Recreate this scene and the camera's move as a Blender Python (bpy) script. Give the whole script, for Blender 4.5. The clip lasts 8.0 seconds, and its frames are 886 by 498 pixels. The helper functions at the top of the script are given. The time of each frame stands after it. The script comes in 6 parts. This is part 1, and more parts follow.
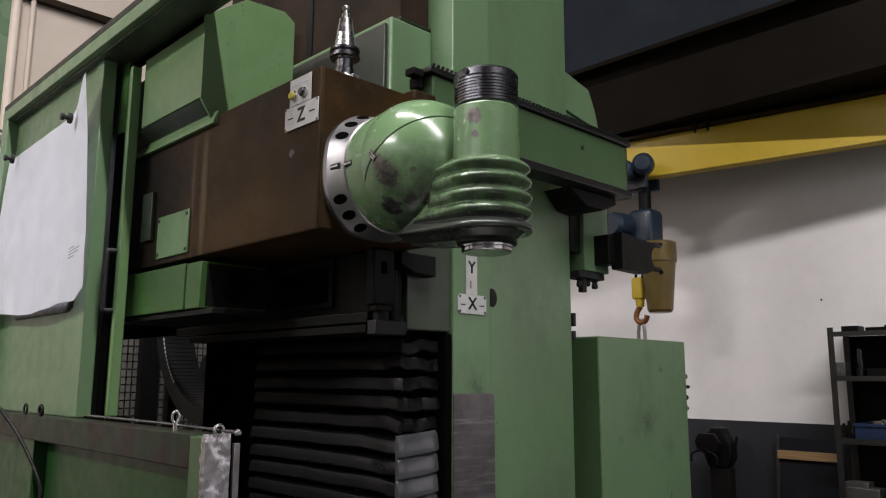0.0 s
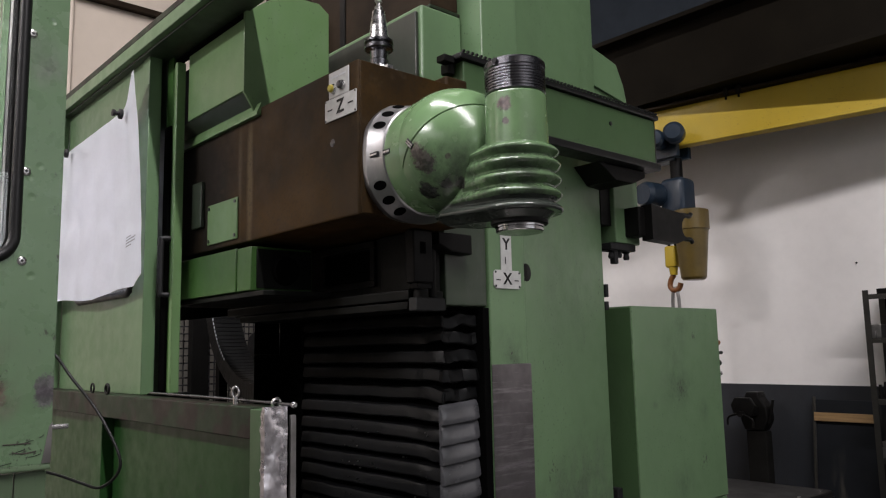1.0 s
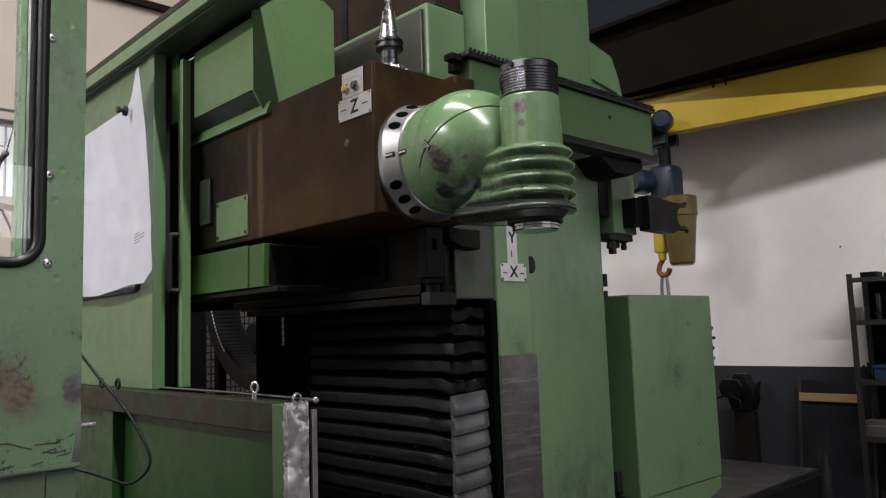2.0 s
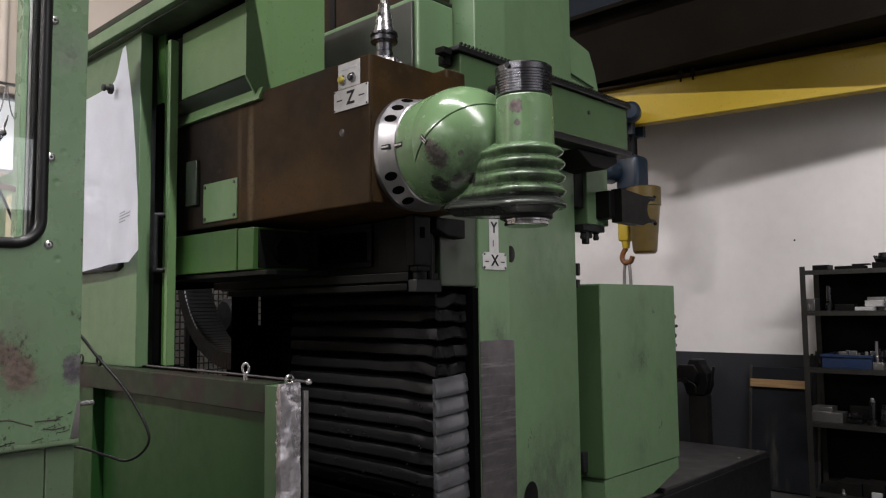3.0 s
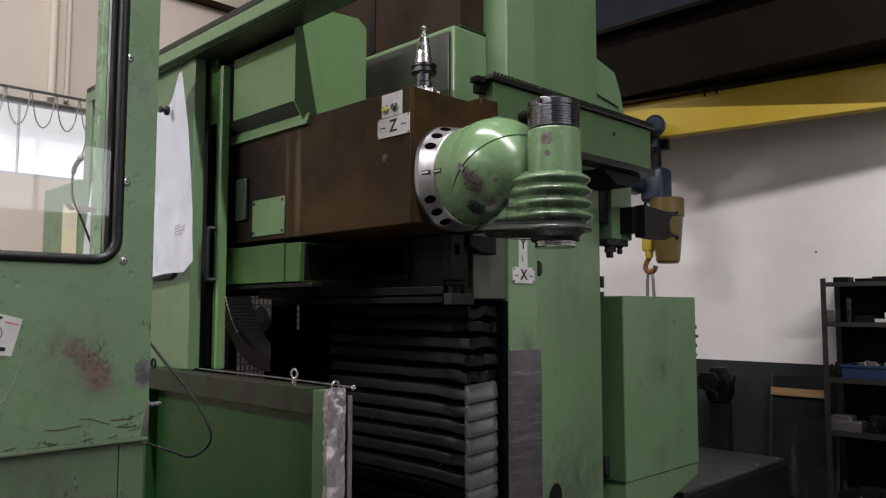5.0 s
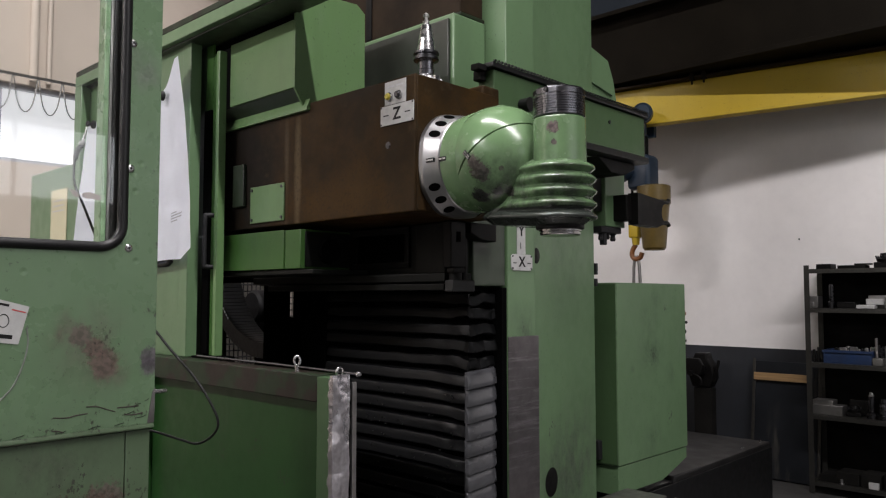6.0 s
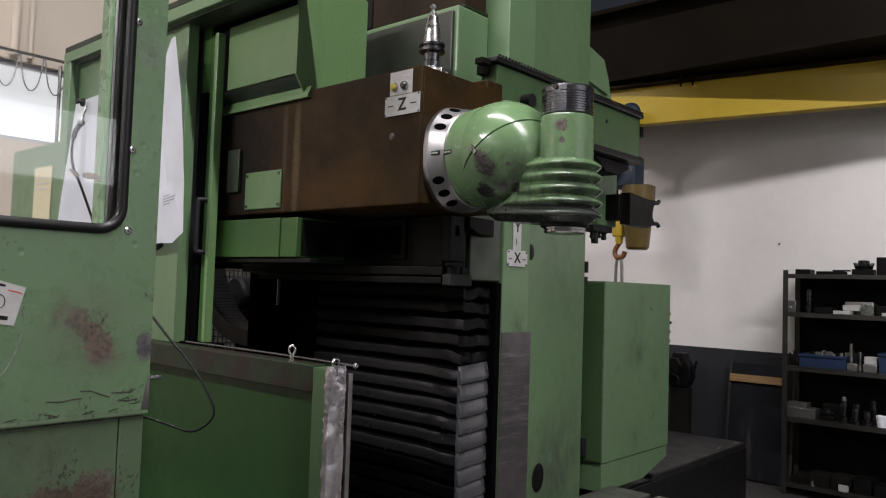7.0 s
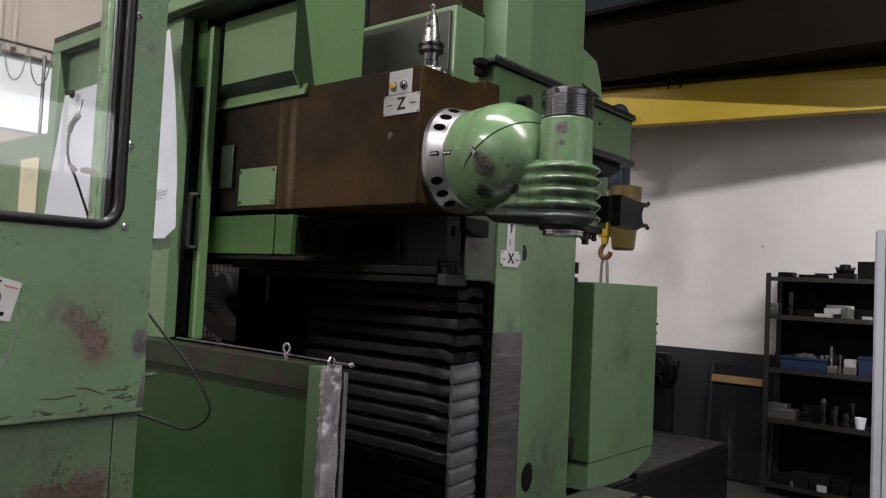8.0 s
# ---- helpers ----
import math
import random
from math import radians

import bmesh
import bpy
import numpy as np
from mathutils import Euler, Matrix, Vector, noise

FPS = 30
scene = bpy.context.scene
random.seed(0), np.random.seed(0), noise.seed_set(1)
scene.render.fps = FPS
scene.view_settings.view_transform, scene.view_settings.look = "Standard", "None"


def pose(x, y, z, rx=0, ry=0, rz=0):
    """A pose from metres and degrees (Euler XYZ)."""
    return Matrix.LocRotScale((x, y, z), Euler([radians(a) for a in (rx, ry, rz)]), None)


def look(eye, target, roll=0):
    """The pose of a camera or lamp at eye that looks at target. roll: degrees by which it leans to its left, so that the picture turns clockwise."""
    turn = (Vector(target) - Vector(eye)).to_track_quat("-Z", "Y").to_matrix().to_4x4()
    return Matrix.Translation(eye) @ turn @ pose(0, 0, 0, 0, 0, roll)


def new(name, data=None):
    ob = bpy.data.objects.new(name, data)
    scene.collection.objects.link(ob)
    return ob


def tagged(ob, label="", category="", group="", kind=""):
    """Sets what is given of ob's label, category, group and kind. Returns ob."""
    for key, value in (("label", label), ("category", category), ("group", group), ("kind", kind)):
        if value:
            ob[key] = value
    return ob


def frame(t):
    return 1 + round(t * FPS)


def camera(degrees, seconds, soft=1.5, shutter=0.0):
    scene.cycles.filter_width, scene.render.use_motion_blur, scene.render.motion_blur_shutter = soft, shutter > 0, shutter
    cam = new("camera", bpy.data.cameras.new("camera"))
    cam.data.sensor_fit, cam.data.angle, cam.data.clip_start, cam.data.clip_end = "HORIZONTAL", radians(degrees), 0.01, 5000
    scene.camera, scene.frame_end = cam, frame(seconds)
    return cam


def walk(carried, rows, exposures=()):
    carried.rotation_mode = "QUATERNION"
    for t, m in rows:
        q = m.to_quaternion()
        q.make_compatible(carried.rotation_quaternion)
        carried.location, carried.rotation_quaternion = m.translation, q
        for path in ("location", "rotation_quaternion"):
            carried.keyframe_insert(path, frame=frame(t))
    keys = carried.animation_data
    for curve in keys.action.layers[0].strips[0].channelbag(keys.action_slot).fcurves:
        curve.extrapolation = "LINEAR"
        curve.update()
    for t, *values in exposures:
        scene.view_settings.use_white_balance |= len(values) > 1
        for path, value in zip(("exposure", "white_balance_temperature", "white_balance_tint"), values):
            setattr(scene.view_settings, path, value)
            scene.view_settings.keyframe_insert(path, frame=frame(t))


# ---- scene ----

cam = camera(60.0, 8.0, soft=1.2)
PATH = [
    (0, (0.183, -0.012, 1.433), (-1.227, 1.368, 1.762), 0.2),
    (0.5, (0.219, -0.047, 1.448), (-1.222, 1.293, 1.806), 0.1),
    (1, (0.275, -0.11, 1.437), (-1.203, 1.213, 1.695), -1.2),
    (2.5, (0.246, -0.305, 1.5), (-1.165, 1.101, 1.689), -1.5),
    (3, (0.247, -0.38, 1.508), (-1.125, 1.067, 1.661), -0.7),
    (3.5, (0.241, -0.427, 1.509), (-1.139, 1.013, 1.665), -0.2),
    (4, (0.282, -0.473, 1.526), (-1.127, 0.934, 1.708), 0.5),
    (5.5, (0.377, -0.601, 1.551), (-1.035, 0.809, 1.689), -0.3),
    (6, (0.312, -0.635, 1.553), (-1.064, 0.811, 1.673), 0.0),
    (6.5, (0.268, -0.663, 1.556), (-1.089, 0.803, 1.659), 1.3),
    (7, (0.232, -0.693, 1.56), (-1.093, 0.801, 1.659), 1.9),
    (7.5, (0.205, -0.718, 1.567), (-1.1, 0.794, 1.666), 2.6),
    (8, (0.189, -0.736, 1.572), (-1.097, 0.793, 1.663), 2.7),
]
walk(cam, [(t, look(eye, target, roll)) for t, eye, target, roll in PATH])

# ---- world and lamps ----
world = bpy.data.worlds.new("hall_sky")
world.use_nodes = True
scene.world = world
sky = world.node_tree.nodes.new("ShaderNodeTexSky")
sky.sky_type, sky.sun_disc, sky.sun_elevation, sky.sun_rotation = "NISHITA", False, radians(40), radians(200)
world.node_tree.links.new(sky.outputs[0], world.node_tree.nodes["Background"].inputs[0])
world.node_tree.nodes["Background"].inputs[1].default_value = 0.1
scene.view_settings.exposure = 0.0

LAMP_ROWS = [(0.1, (-3.6, -2.0, -0.4, 1.2), 155), (0.1, (2.8, 4.4, 6.0), 235), (-8.0, (-6.0, -4.4, -2.8), 540), (-15.5, (-2.0, 0.0, 2.0, 4.0, 6.0), 115)]
LAMP_Z = 8.0


def area(name, m, sx, sy, power, colour=(1.0, 0.952, 0.968)):
    d = bpy.data.lights.new(name, "AREA")
    d.shape, d.size, d.size_y, d.energy, d.color = "RECTANGLE", sx, sy, power, colour
    ob = new(name, d)
    ob.matrix_world = m
    return ob


for ly, xs, power in LAMP_ROWS:
    for lx in xs:
        area("tube_light", pose(lx, ly, LAMP_Z - 0.13), 1.5, 0.14, power)


# ---- materials ----
class Mat:
    """A small node-tree builder round one Principled surface."""

    def __init__(self, name):
        self.m = bpy.data.materials.new(name)
        self.m.use_nodes = True
        self.t = self.m.node_tree
        self.b = self.t.nodes["Principled BSDF"]
        self.co = self.t.nodes.new("ShaderNodeTexCoord").outputs["Object"]

    def n(self, kind, **values):
        nd = self.t.nodes.new(kind)
        for k, v in values.items():
            nd.inputs[k.replace("_", " ")].default_value = v
        return nd

    def link(self, a, b):
        self.t.links.new(a, b)

    def noise(self, scale, detail=4.0, rough=0.55, stretch=(1, 1, 1)):
        mp = self.n("ShaderNodeMapping")
        mp.inputs["Scale"].default_value = stretch
        self.link(self.co, mp.inputs["Vector"])
        nz = self.n("ShaderNodeTexNoise", Scale=scale, Detail=detail, Roughness=rough)
        self.link(mp.outputs[0], nz.inputs["Vector"])
        return nz.outputs[0]

    def ramp(self, fac, lo, hi, a=0.0, b=1.0):
        r = self.n("ShaderNodeMapRange")
        r.inputs[1].default_value, r.inputs[2].default_value = lo, hi
        r.inputs[3].default_value, r.inputs[4].default_value = a, b
        self.link(fac, r.inputs[0])
        return r.outputs[0]

    def mix(self, fac, a, b):
        mx = self.t.nodes.new("ShaderNodeMix")
        mx.data_type = "RGBA"
        for i, v in ((0, fac), (6, a), (7, b)):
            if isinstance(v, (tuple, list)):
                mx.inputs[i].default_value = (*v, 1)
            elif isinstance(v, float):
                mx.inputs[i].default_value = v
            else:
                self.link(v, mx.inputs[i])
        return mx.outputs[2]

    def mul(self, a, b):
        m = self.t.nodes.new("ShaderNodeMath")
        m.operation = "MULTIPLY"
        for i, v in ((0, a), (1, b)):
            if isinstance(v, float):
                m.inputs[i].default_value = v
            else:
                self.link(v, m.inputs[i])
        return m.outputs[0]

    def bump(self, fac, strength=0.2, dist=0.002):
        bp = self.n("ShaderNodeBump", Strength=strength, Distance=dist)
        self.link(fac, bp.inputs["Height"])
        self.link(bp.outputs[0], self.b.inputs["Normal"])

    def set(self, colour=None, rough=None, metal=None, **more):
        for key, v in (("Base Color", colour), ("Roughness", rough), ("Metallic", metal)):
            if v is None:
                continue
            if isinstance(v, (tuple, list)):
                self.b.inputs[key].default_value = (*v, 1)
            elif isinstance(v, (int, float)):
                self.b.inputs[key].default_value = v
            else:
                self.link(v, self.b.inputs[key])
        for k, v in more.items():
            self.b.inputs[k.replace("_", " ")].default_value = v
        return self.m


def enamel(name, base, dark, chip=(0.06, 0.05, 0.045), chips=0.70, rough=0.36, grime=0.55, chip_scale=9.0, spots=(), dents=0.0, nick=0.22, flecks=(), spec=0.5):
    """Oil-stained machine enamel: tone drift, vertical dirt runs, fine specks, chips down to primer."""
    k = Mat(name)
    drift = k.ramp(k.noise(2.2, 3), 0.3, 0.7)
    runs = k.mul(k.ramp(k.noise(5.0, 5, 0.6, (1, 1, 0.16)), 0.52, 0.80), k.ramp(k.noise(1.3, 2), 0.40, 0.65))
    blots = k.ramp(k.noise(4.2, 6, 0.65, (1, 1, 0.55)), 0.56, 0.74)
    specks = k.mul(k.ramp(k.noise(75, 2), 0.655, 0.70), k.ramp(k.noise(3.1, 3), 0.42, 0.60))
    nicks = k.mul(k.ramp(k.noise(28, 4, 0.7, (1, 1, 0.7)), 0.66, 0.70), k.ramp(k.noise(2.3, 3), 0.47, 0.62))
    scuff = k.mul(k.ramp(k.noise(11, 6, 0.75, (1, 1, 0.3)), 0.56, 0.80), k.ramp(k.noise(1.9, 2), 0.40, 0.62))
    worn = k.mul(k.ramp(k.noise(chip_scale, 6, 0.65), chips, chips + 0.03), 1.0)
    c = k.mix(k.mul(drift, 0.5), base, tuple(v * 0.8 for v in base))
    c = k.mix(k.mul(runs, grime), c, dark)
    c = k.mix(k.mul(blots, grime * 0.7), c, tuple((u + 2 * v) / 3 for u, v in zip(base, dark)))
    c = k.mix(k.mul(scuff, 0.30), c, tuple(0.6 * v + 0.08 for v in base))
    c = k.mix(k.mul(nicks, nick), c, tuple(0.6 * v for v in dark))
    c = k.mix(k.mul(specks, 0.6), c, tuple(v * 0.5 for v in dark))
    c = k.mix(worn, c, chip)
    # paint rubbed and dirtied along sharp edges, in broken runs
    rounded = k.t.nodes.new("ShaderNodeBevel")
    rounded.samples = 4
    rounded.inputs["Radius"].default_value = 0.007
    flat = k.t.nodes.new("ShaderNodeNewGeometry")
    turn = k.t.nodes.new("ShaderNodeVectorMath")
    turn.operation = "DISTANCE"
    k.link(rounded.outputs["Normal"], turn.inputs[0])
    k.link(flat.outputs["Normal"], turn.inputs[1])
    rim = k.mul(k.ramp(turn.outputs["Value"], 0.12, 0.5), k.ramp(k.noise(19, 5, 0.7), 0.47, 0.60))
    c = k.mix(k.mul(rim, 0.75), c, tuple(0.7 * v for v in dark))
    r = k.ramp(k.noise(14, 4), 0.3, 0.7, rough - 0.07, rough + 0.12)
    edge, soft = k.noise(55, 9, 0.82), k.noise(12, 6, 0.7, (1, 1, 0.6))
    for place, radius, tone, strength in spots:
        # one worn patch with a ragged rim
        near = k.t.nodes.new("ShaderNodeVectorMath")
        near.operation = "DISTANCE"
        near.inputs[1].default_value = place
        k.link(k.co, near.inputs[0])
        if strength > 0.75:
            s = k.t.nodes.new("ShaderNodeMath")
            k.link(k.ramp(near.outputs["Value"], 0.0, radius, 0.62, 0.0), s.inputs[0])
            k.link(edge, s.inputs[1])
            fac = k.mul(k.ramp(s.outputs[0], 0.74, 0.82), k.ramp(near.outputs["Value"], radius * 0.8, radius, 1.0, 0.0))
        else:
            fac = k.mul(k.ramp(near.outputs["Value"], radius * 0.2, radius, 1.0, 0.0), k.ramp(soft, 0.36, 0.62))
        c = k.mix(k.mul(fac, strength), c, k.mix(k.ramp(k.noise(70, 3), 0.4, 0.6), tone, tuple(v * 0.5 for v in tone)))
    if flecks:
        # clusters of small dark paint nicks
        fine = k.noise(85, 3, 0.6, (1, 1, 0.7))
        for place, radius in flecks:
            near = k.t.nodes.new("ShaderNodeVectorMath")
            near.operation = "DISTANCE"
            near.inputs[1].default_value = place
            k.link(k.co, near.inputs[0])
            s = k.t.nodes.new("ShaderNodeMath")
            k.link(k.ramp(near.outputs["Value"], 0.0, radius, 0.12, -0.25), s.inputs[0])
            k.link(fine, s.inputs[1])
            c = k.mix(k.mul(k.ramp(s.outputs[0], 0.63, 0.66), 0.85), c, (0.022, 0.02, 0.016))
    if dents:
        h = k.mul(k.noise(6, 2), 0.5)
        for place in DENTS:
            near = k.t.nodes.new("ShaderNodeVectorMath")
            near.operation = "DISTANCE"
            near.inputs[1].default_value = place
            k.link(k.co, near.inputs[0])
            s = k.t.nodes.new("ShaderNodeMath")
            k.link(k.ramp(near.outputs["Value"], 0.0, 0.012, -0.35, 0.0), s.inputs[0])
            k.link(h, s.inputs[1])
            h = s.outputs[0]
        k.bump(h, dents, 0.03)
    else:
        k.bump(k.noise(45, 3), 0.12, 0.001)
    return k.set(c, r, 0.0, Specular_IOR_Level=spec)


def metal(name, base, rough=0.3, brushed=(1, 1, 12), stain=(0.05, 0.045, 0.04), amount=0.35):
    k = Mat(name)
    g = k.noise(40, 4, 0.6, brushed)
    s = k.ramp(k.noise(7, 5), 0.45, 0.75)
    c = k.mix(k.mul(s, amount), k.mix(k.mul(g, 0.35), base, tuple(v * 0.6 for v in base)), stain)
    k.bump(g, 0.08, 0.001)
    return k.set(c, k.ramp(g, 0.2, 0.8, rough - 0.08, rough + 0.14), 1.0)


def plain(name, base, rough=0.6, vary=0.25, scale=12.0, bump=0.15, met=0.0, stretch=(1, 1, 1), spec=0.5):
    k = Mat(name)
    a, b = k.noise(scale, 5, 0.6, stretch), k.noise(scale * 9, 3)
    c = k.mix(k.ramp(a, 0.3, 0.72), base, tuple(v * (1 - vary * 1.6) for v in base))
    c = k.mix(k.mul(k.ramp(b, 0.45, 0.75), vary), c, tuple(v * 0.6 for v in base))
    k.bump(b, bump, 0.001)
    return k.set(c, k.ramp(a, 0.3, 0.7, rough - 0.06, rough + 0.08), met, Specular_IOR_Level=spec)


FAINT = (0.045, 0.075, 0.042)
COLUMN_WEAR = [((-1.75, 2.03, 1.43), 0.12, FAINT, 0.5), ((-1.75, 2.07, 1.40), 0.06, (0.02, 0.025, 0.018), 0.5), ((-1.835, 2.60, 0.74), 0.40, (0.068, 0.076, 0.062), 0.7), ((-1.80, 2.36, 0.70), 0.32, (0.055, 0.062, 0.050), 0.65), ((-1.77, 2.16, 1.78), 0.08, FAINT, 0.45), ((-1.78, 2.25, 2.0), 0.3, FAINT, 0.35), ((-1.82, 2.5, 1.7), 0.35, FAINT, 0.3)]
CABINET_WEAR = [((-1.84, 3.39, 1.53), 0.07, FAINT, 0.5), ((-1.84, 3.32, 1.43), 0.13, FAINT, 0.4), ((-1.84, 3.30, 1.24), 0.16, FAINT, 0.5), ((-1.84, 3.40, 1.22), 0.10, FAINT, 0.5), ((-1.84, 3.125, 1.15), 0.03, (0.03, 0.04, 0.03), 0.6), ((-1.84, 3.34, 0.76), 0.12, (0.03, 0.045, 0.03), 0.5), ((-1.84, 3.56, 1.10), 0.08, FAINT, 0.5)]
GREEN = enamel("green_machine_enamel", (0.101, 0.172, 0.085), (0.030, 0.043, 0.025), chips=0.78, grime=0.42, spots=COLUMN_WEAR + CABINET_WEAR, nick=0.1, flecks=[((-1.84, 3.36, 1.22), 0.16), ((-1.84, 3.55, 0.85), 0.15), ((-1.84, 3.5, 1.48), 0.08), ((-1.75, 2.04, 1.41), 0.09), ((-1.80, 2.3, 0.95), 0.12)])
PRIMER = (0.085, 0.068, 0.062)
SCRATCH = plain("brown_scratched_primer", (0.035, 0.022, 0.017), 0.7, 0.4, 60)
CHALK = plain("rubbed_chalk", (0.19, 0.21, 0.18), 0.9, 0.3, 40)


def on_ball(x, z):
    """The place on the milling head's ball, towards -y, at that x and z."""
    return (x, 1.42 - (0.1885 ** 2 - (x + 1.364) ** 2 - (z - 2.02) ** 2) ** 0.5, z)


BALL_WEAR = [(on_ball(-1.318, 1.955), 0.060, PRIMER, 1.0), (on_ball(-1.335, 1.985), 0.045, PRIMER, 1.0), (on_ball(-1.284, 1.893), 0.030, (0.03, 0.03, 0.026), 1.0), (on_ball(-1.252, 1.895), 0.036, (0.035, 0.032, 0.028), 1.0), (on_ball(-1.350, 1.882), 0.055, (0.010, 0.010, 0.009), 1.0), ((-1.09, 1.338, 2.085), 0.036, (0.12, 0.09, 0.085), 1.0), ((-1.085, 1.337, 2.035), 0.018, PRIMER, 1.0), (on_ball(-1.25, 1.965), 0.016, PRIMER, 0.8), (on_ball(-1.30, 1.90), 0.17, (0.045, 0.055, 0.042), 0.65), ((-1.12, 1.31, 1.90), 0.24, (0.036, 0.042, 0.035), 0.72), ((-1.25, 1.32, 1.83), 0.18, (0.022, 0.024, 0.022), 0.75), ((-1.05, 1.33, 1.84), 0.17, (0.022, 0.024, 0.022), 0.75)]
GREEN_GLOSS = enamel("green_gloss_enamel", (0.115, 0.195, 0.092), (0.035, 0.048, 0.030), PRIMER, 0.80, 0.20, 0.45, 10.0, BALL_WEAR, 0.0, 0.5)
DENTS = [(-2.047, 0.43, 1.935), (-2.047, 0.437, 1.88), (-2.047, 0.455, 1.97), (-2.047, 0.47, 2.40), (-2.047, 0.445, 1.66), (-2.047, 0.12, 1.62)]
RUST = (0.125, 0.075, 0.065)
SMEAR = (0.115, 0.085, 0.075)
DOOR_WEAR = [((-2.047, 0.25, 1.465), 0.055, SMEAR, 0.7), ((-2.047, 0.285, 1.43), 0.060, SMEAR, 0.8), ((-2.047, 0.325, 1.395), 0.055, RUST, 0.8), ((-2.047, 0.355, 1.345), 0.080, RUST, 0.8), ((-2.047, 0.375, 1.325), 0.07, SMEAR, 0.7), ((-2.047, 0.32, 1.40), 0.17, SMEAR, 0.45), ((-2.047, 0.495, 1.36), 0.055, (0.10, 0.09, 0.10), 0.9), ((-2.047, 0.495, 1.33), 0.05, (0.10, 0.09, 0.10), 0.9), ((-2.047, 0.22, 1.43), 0.04, SMEAR, 0.7), ((-2.047, 0.455, 2.30), 0.09, (0.15, 0.16, 0.145), 0.5), ((-2.047, 0.465, 2.24), 0.06, (0.15, 0.155, 0.14), 0.6), ((-2.062, 0.37, 0.93), 0.10, SMEAR, 0.8), ((-2.062, 0.24, 0.87), 0.16, (0.07, 0.045, 0.034), 0.9), ((-2.062, 0.34, 0.86), 0.17, (0.07, 0.045, 0.034), 0.9), ((-2.062, 0.12, 0.84), 0.17, (0.07, 0.045, 0.034), 0.9), ((-2.062, 0.22, 1.05), 0.2, (0.045, 0.04, 0.034), 0.5)]
DOOR_NICKS = [((-2.047, 0.45, 1.19), 0.13), ((-2.047, 0.36, 1.42), 0.15), ((-2.047, 0.50, 1.50), 0.09), ((-2.047, 0.20, 1.165), 0.10), ((-2.047, 0.33, 1.165), 0.10), ((-2.062, 0.28, 0.99), 0.17), ((-2.062, 0.47, 0.93), 0.14), ((-2.047, 0.51, 1.72), 0.06), ((-2.047, 0.05, 1.155), 0.08)]
GREEN_DOOR = enamel("green_door_enamel", (0.106, 0.172, 0.094), (0.036, 0.050, 0.032), (0.03, 0.032, 0.026), 0.72, 0.27, 0.5, 16.0, DOOR_WEAR, 0.22, 0.5, DOOR_NICKS)
GREEN_KICK = enamel("green_kick_panel_enamel", (0.072, 0.112, 0.060), (0.032, 0.036, 0.025), (0.06, 0.045, 0.038), 0.70, 0.4, 0.6, 8.0, DOOR_WEAR, 0.0, 0.6, DOOR_NICKS)
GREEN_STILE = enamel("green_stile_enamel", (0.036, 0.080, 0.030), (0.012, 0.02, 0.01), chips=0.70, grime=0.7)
# Deeper green; on the valve box it also carries painted shade
GREEN_DEEP = enamel("deep_green_enamel", (0.033, 0.084, 0.019), (0.014, 0.022, 0.010), chips=0.76, grime=0.9, spec=0.25)
GREEN_HOOD = enamel("green_hood_enamel", (0.099, 0.180, 0.070), (0.030, 0.046, 0.022), chips=0.78, grime=0.42, nick=0.15)
# Dulled green: weak light on beam and cabinet side put into colour
GREEN_BEAM = enamel("shade_dulled_green_enamel", (0.047, 0.088, 0.037), (0.020, 0.030, 0.016), chips=0.76, grime=0.7, spec=0.4)
# Grimy dark green; on undersides their shade is put into the colour
GREEN_DARK = enamel("green_grimy_shade_enamel", (0.022, 0.033, 0.019), (0.009, 0.010, 0.008), chips=0.72, grime=0.8)
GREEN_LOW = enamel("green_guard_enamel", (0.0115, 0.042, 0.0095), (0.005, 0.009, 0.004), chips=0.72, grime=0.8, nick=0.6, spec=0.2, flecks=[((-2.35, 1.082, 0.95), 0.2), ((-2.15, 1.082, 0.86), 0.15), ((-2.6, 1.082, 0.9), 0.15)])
GREY_FACE = plain("grimy_grey_casting", (0.0062, 0.0070, 0.0058), 0.5, 0.45, 8, spec=0.13)
BACKING = plain("dim_grey_backing", (0.33, 0.305, 0.27), 0.7, 0.3, 5)
GRIMY_BLOCK = plain("greasy_bare_steel", (0.020, 0.021, 0.021), 0.5, 0.45, 12, spec=0.3)
CAST = plain("oily_cast_iron", (0.0055, 0.0051, 0.0048), 0.5, 0.35, 10, 0.25, 0.0, spec=0.15)
RING_STEEL = plain("satin_ground_steel", (0.31, 0.305, 0.31), 0.38, 0.15, 5, 0.02, 1.0, (3, 1, 1))
STEEL = metal("bright_ground_steel", (0.58, 0.57, 0.57), 0.24, (1, 1, 1), amount=0.05)
STEEL_DULL = metal("dull_steel", (0.32, 0.31, 0.30), 0.42, (1, 1, 1), amount=0.6)


def crumpled(name):
    k = Mat(name)
    big, fine = k.noise(8, 3, 0.5, (1, 1, 0.7)), k.noise(60, 3)
    k.bump(big, 0.7, 0.05)
    return k.set(k.mix(k.mul(k.ramp(fine, 0.4, 0.7), 0.5), (0.66, 0.64, 0.67), (0.36, 0.34, 0.36)), k.ramp(big, 0.3, 0.7, 0.20, 0.38), 0.95)


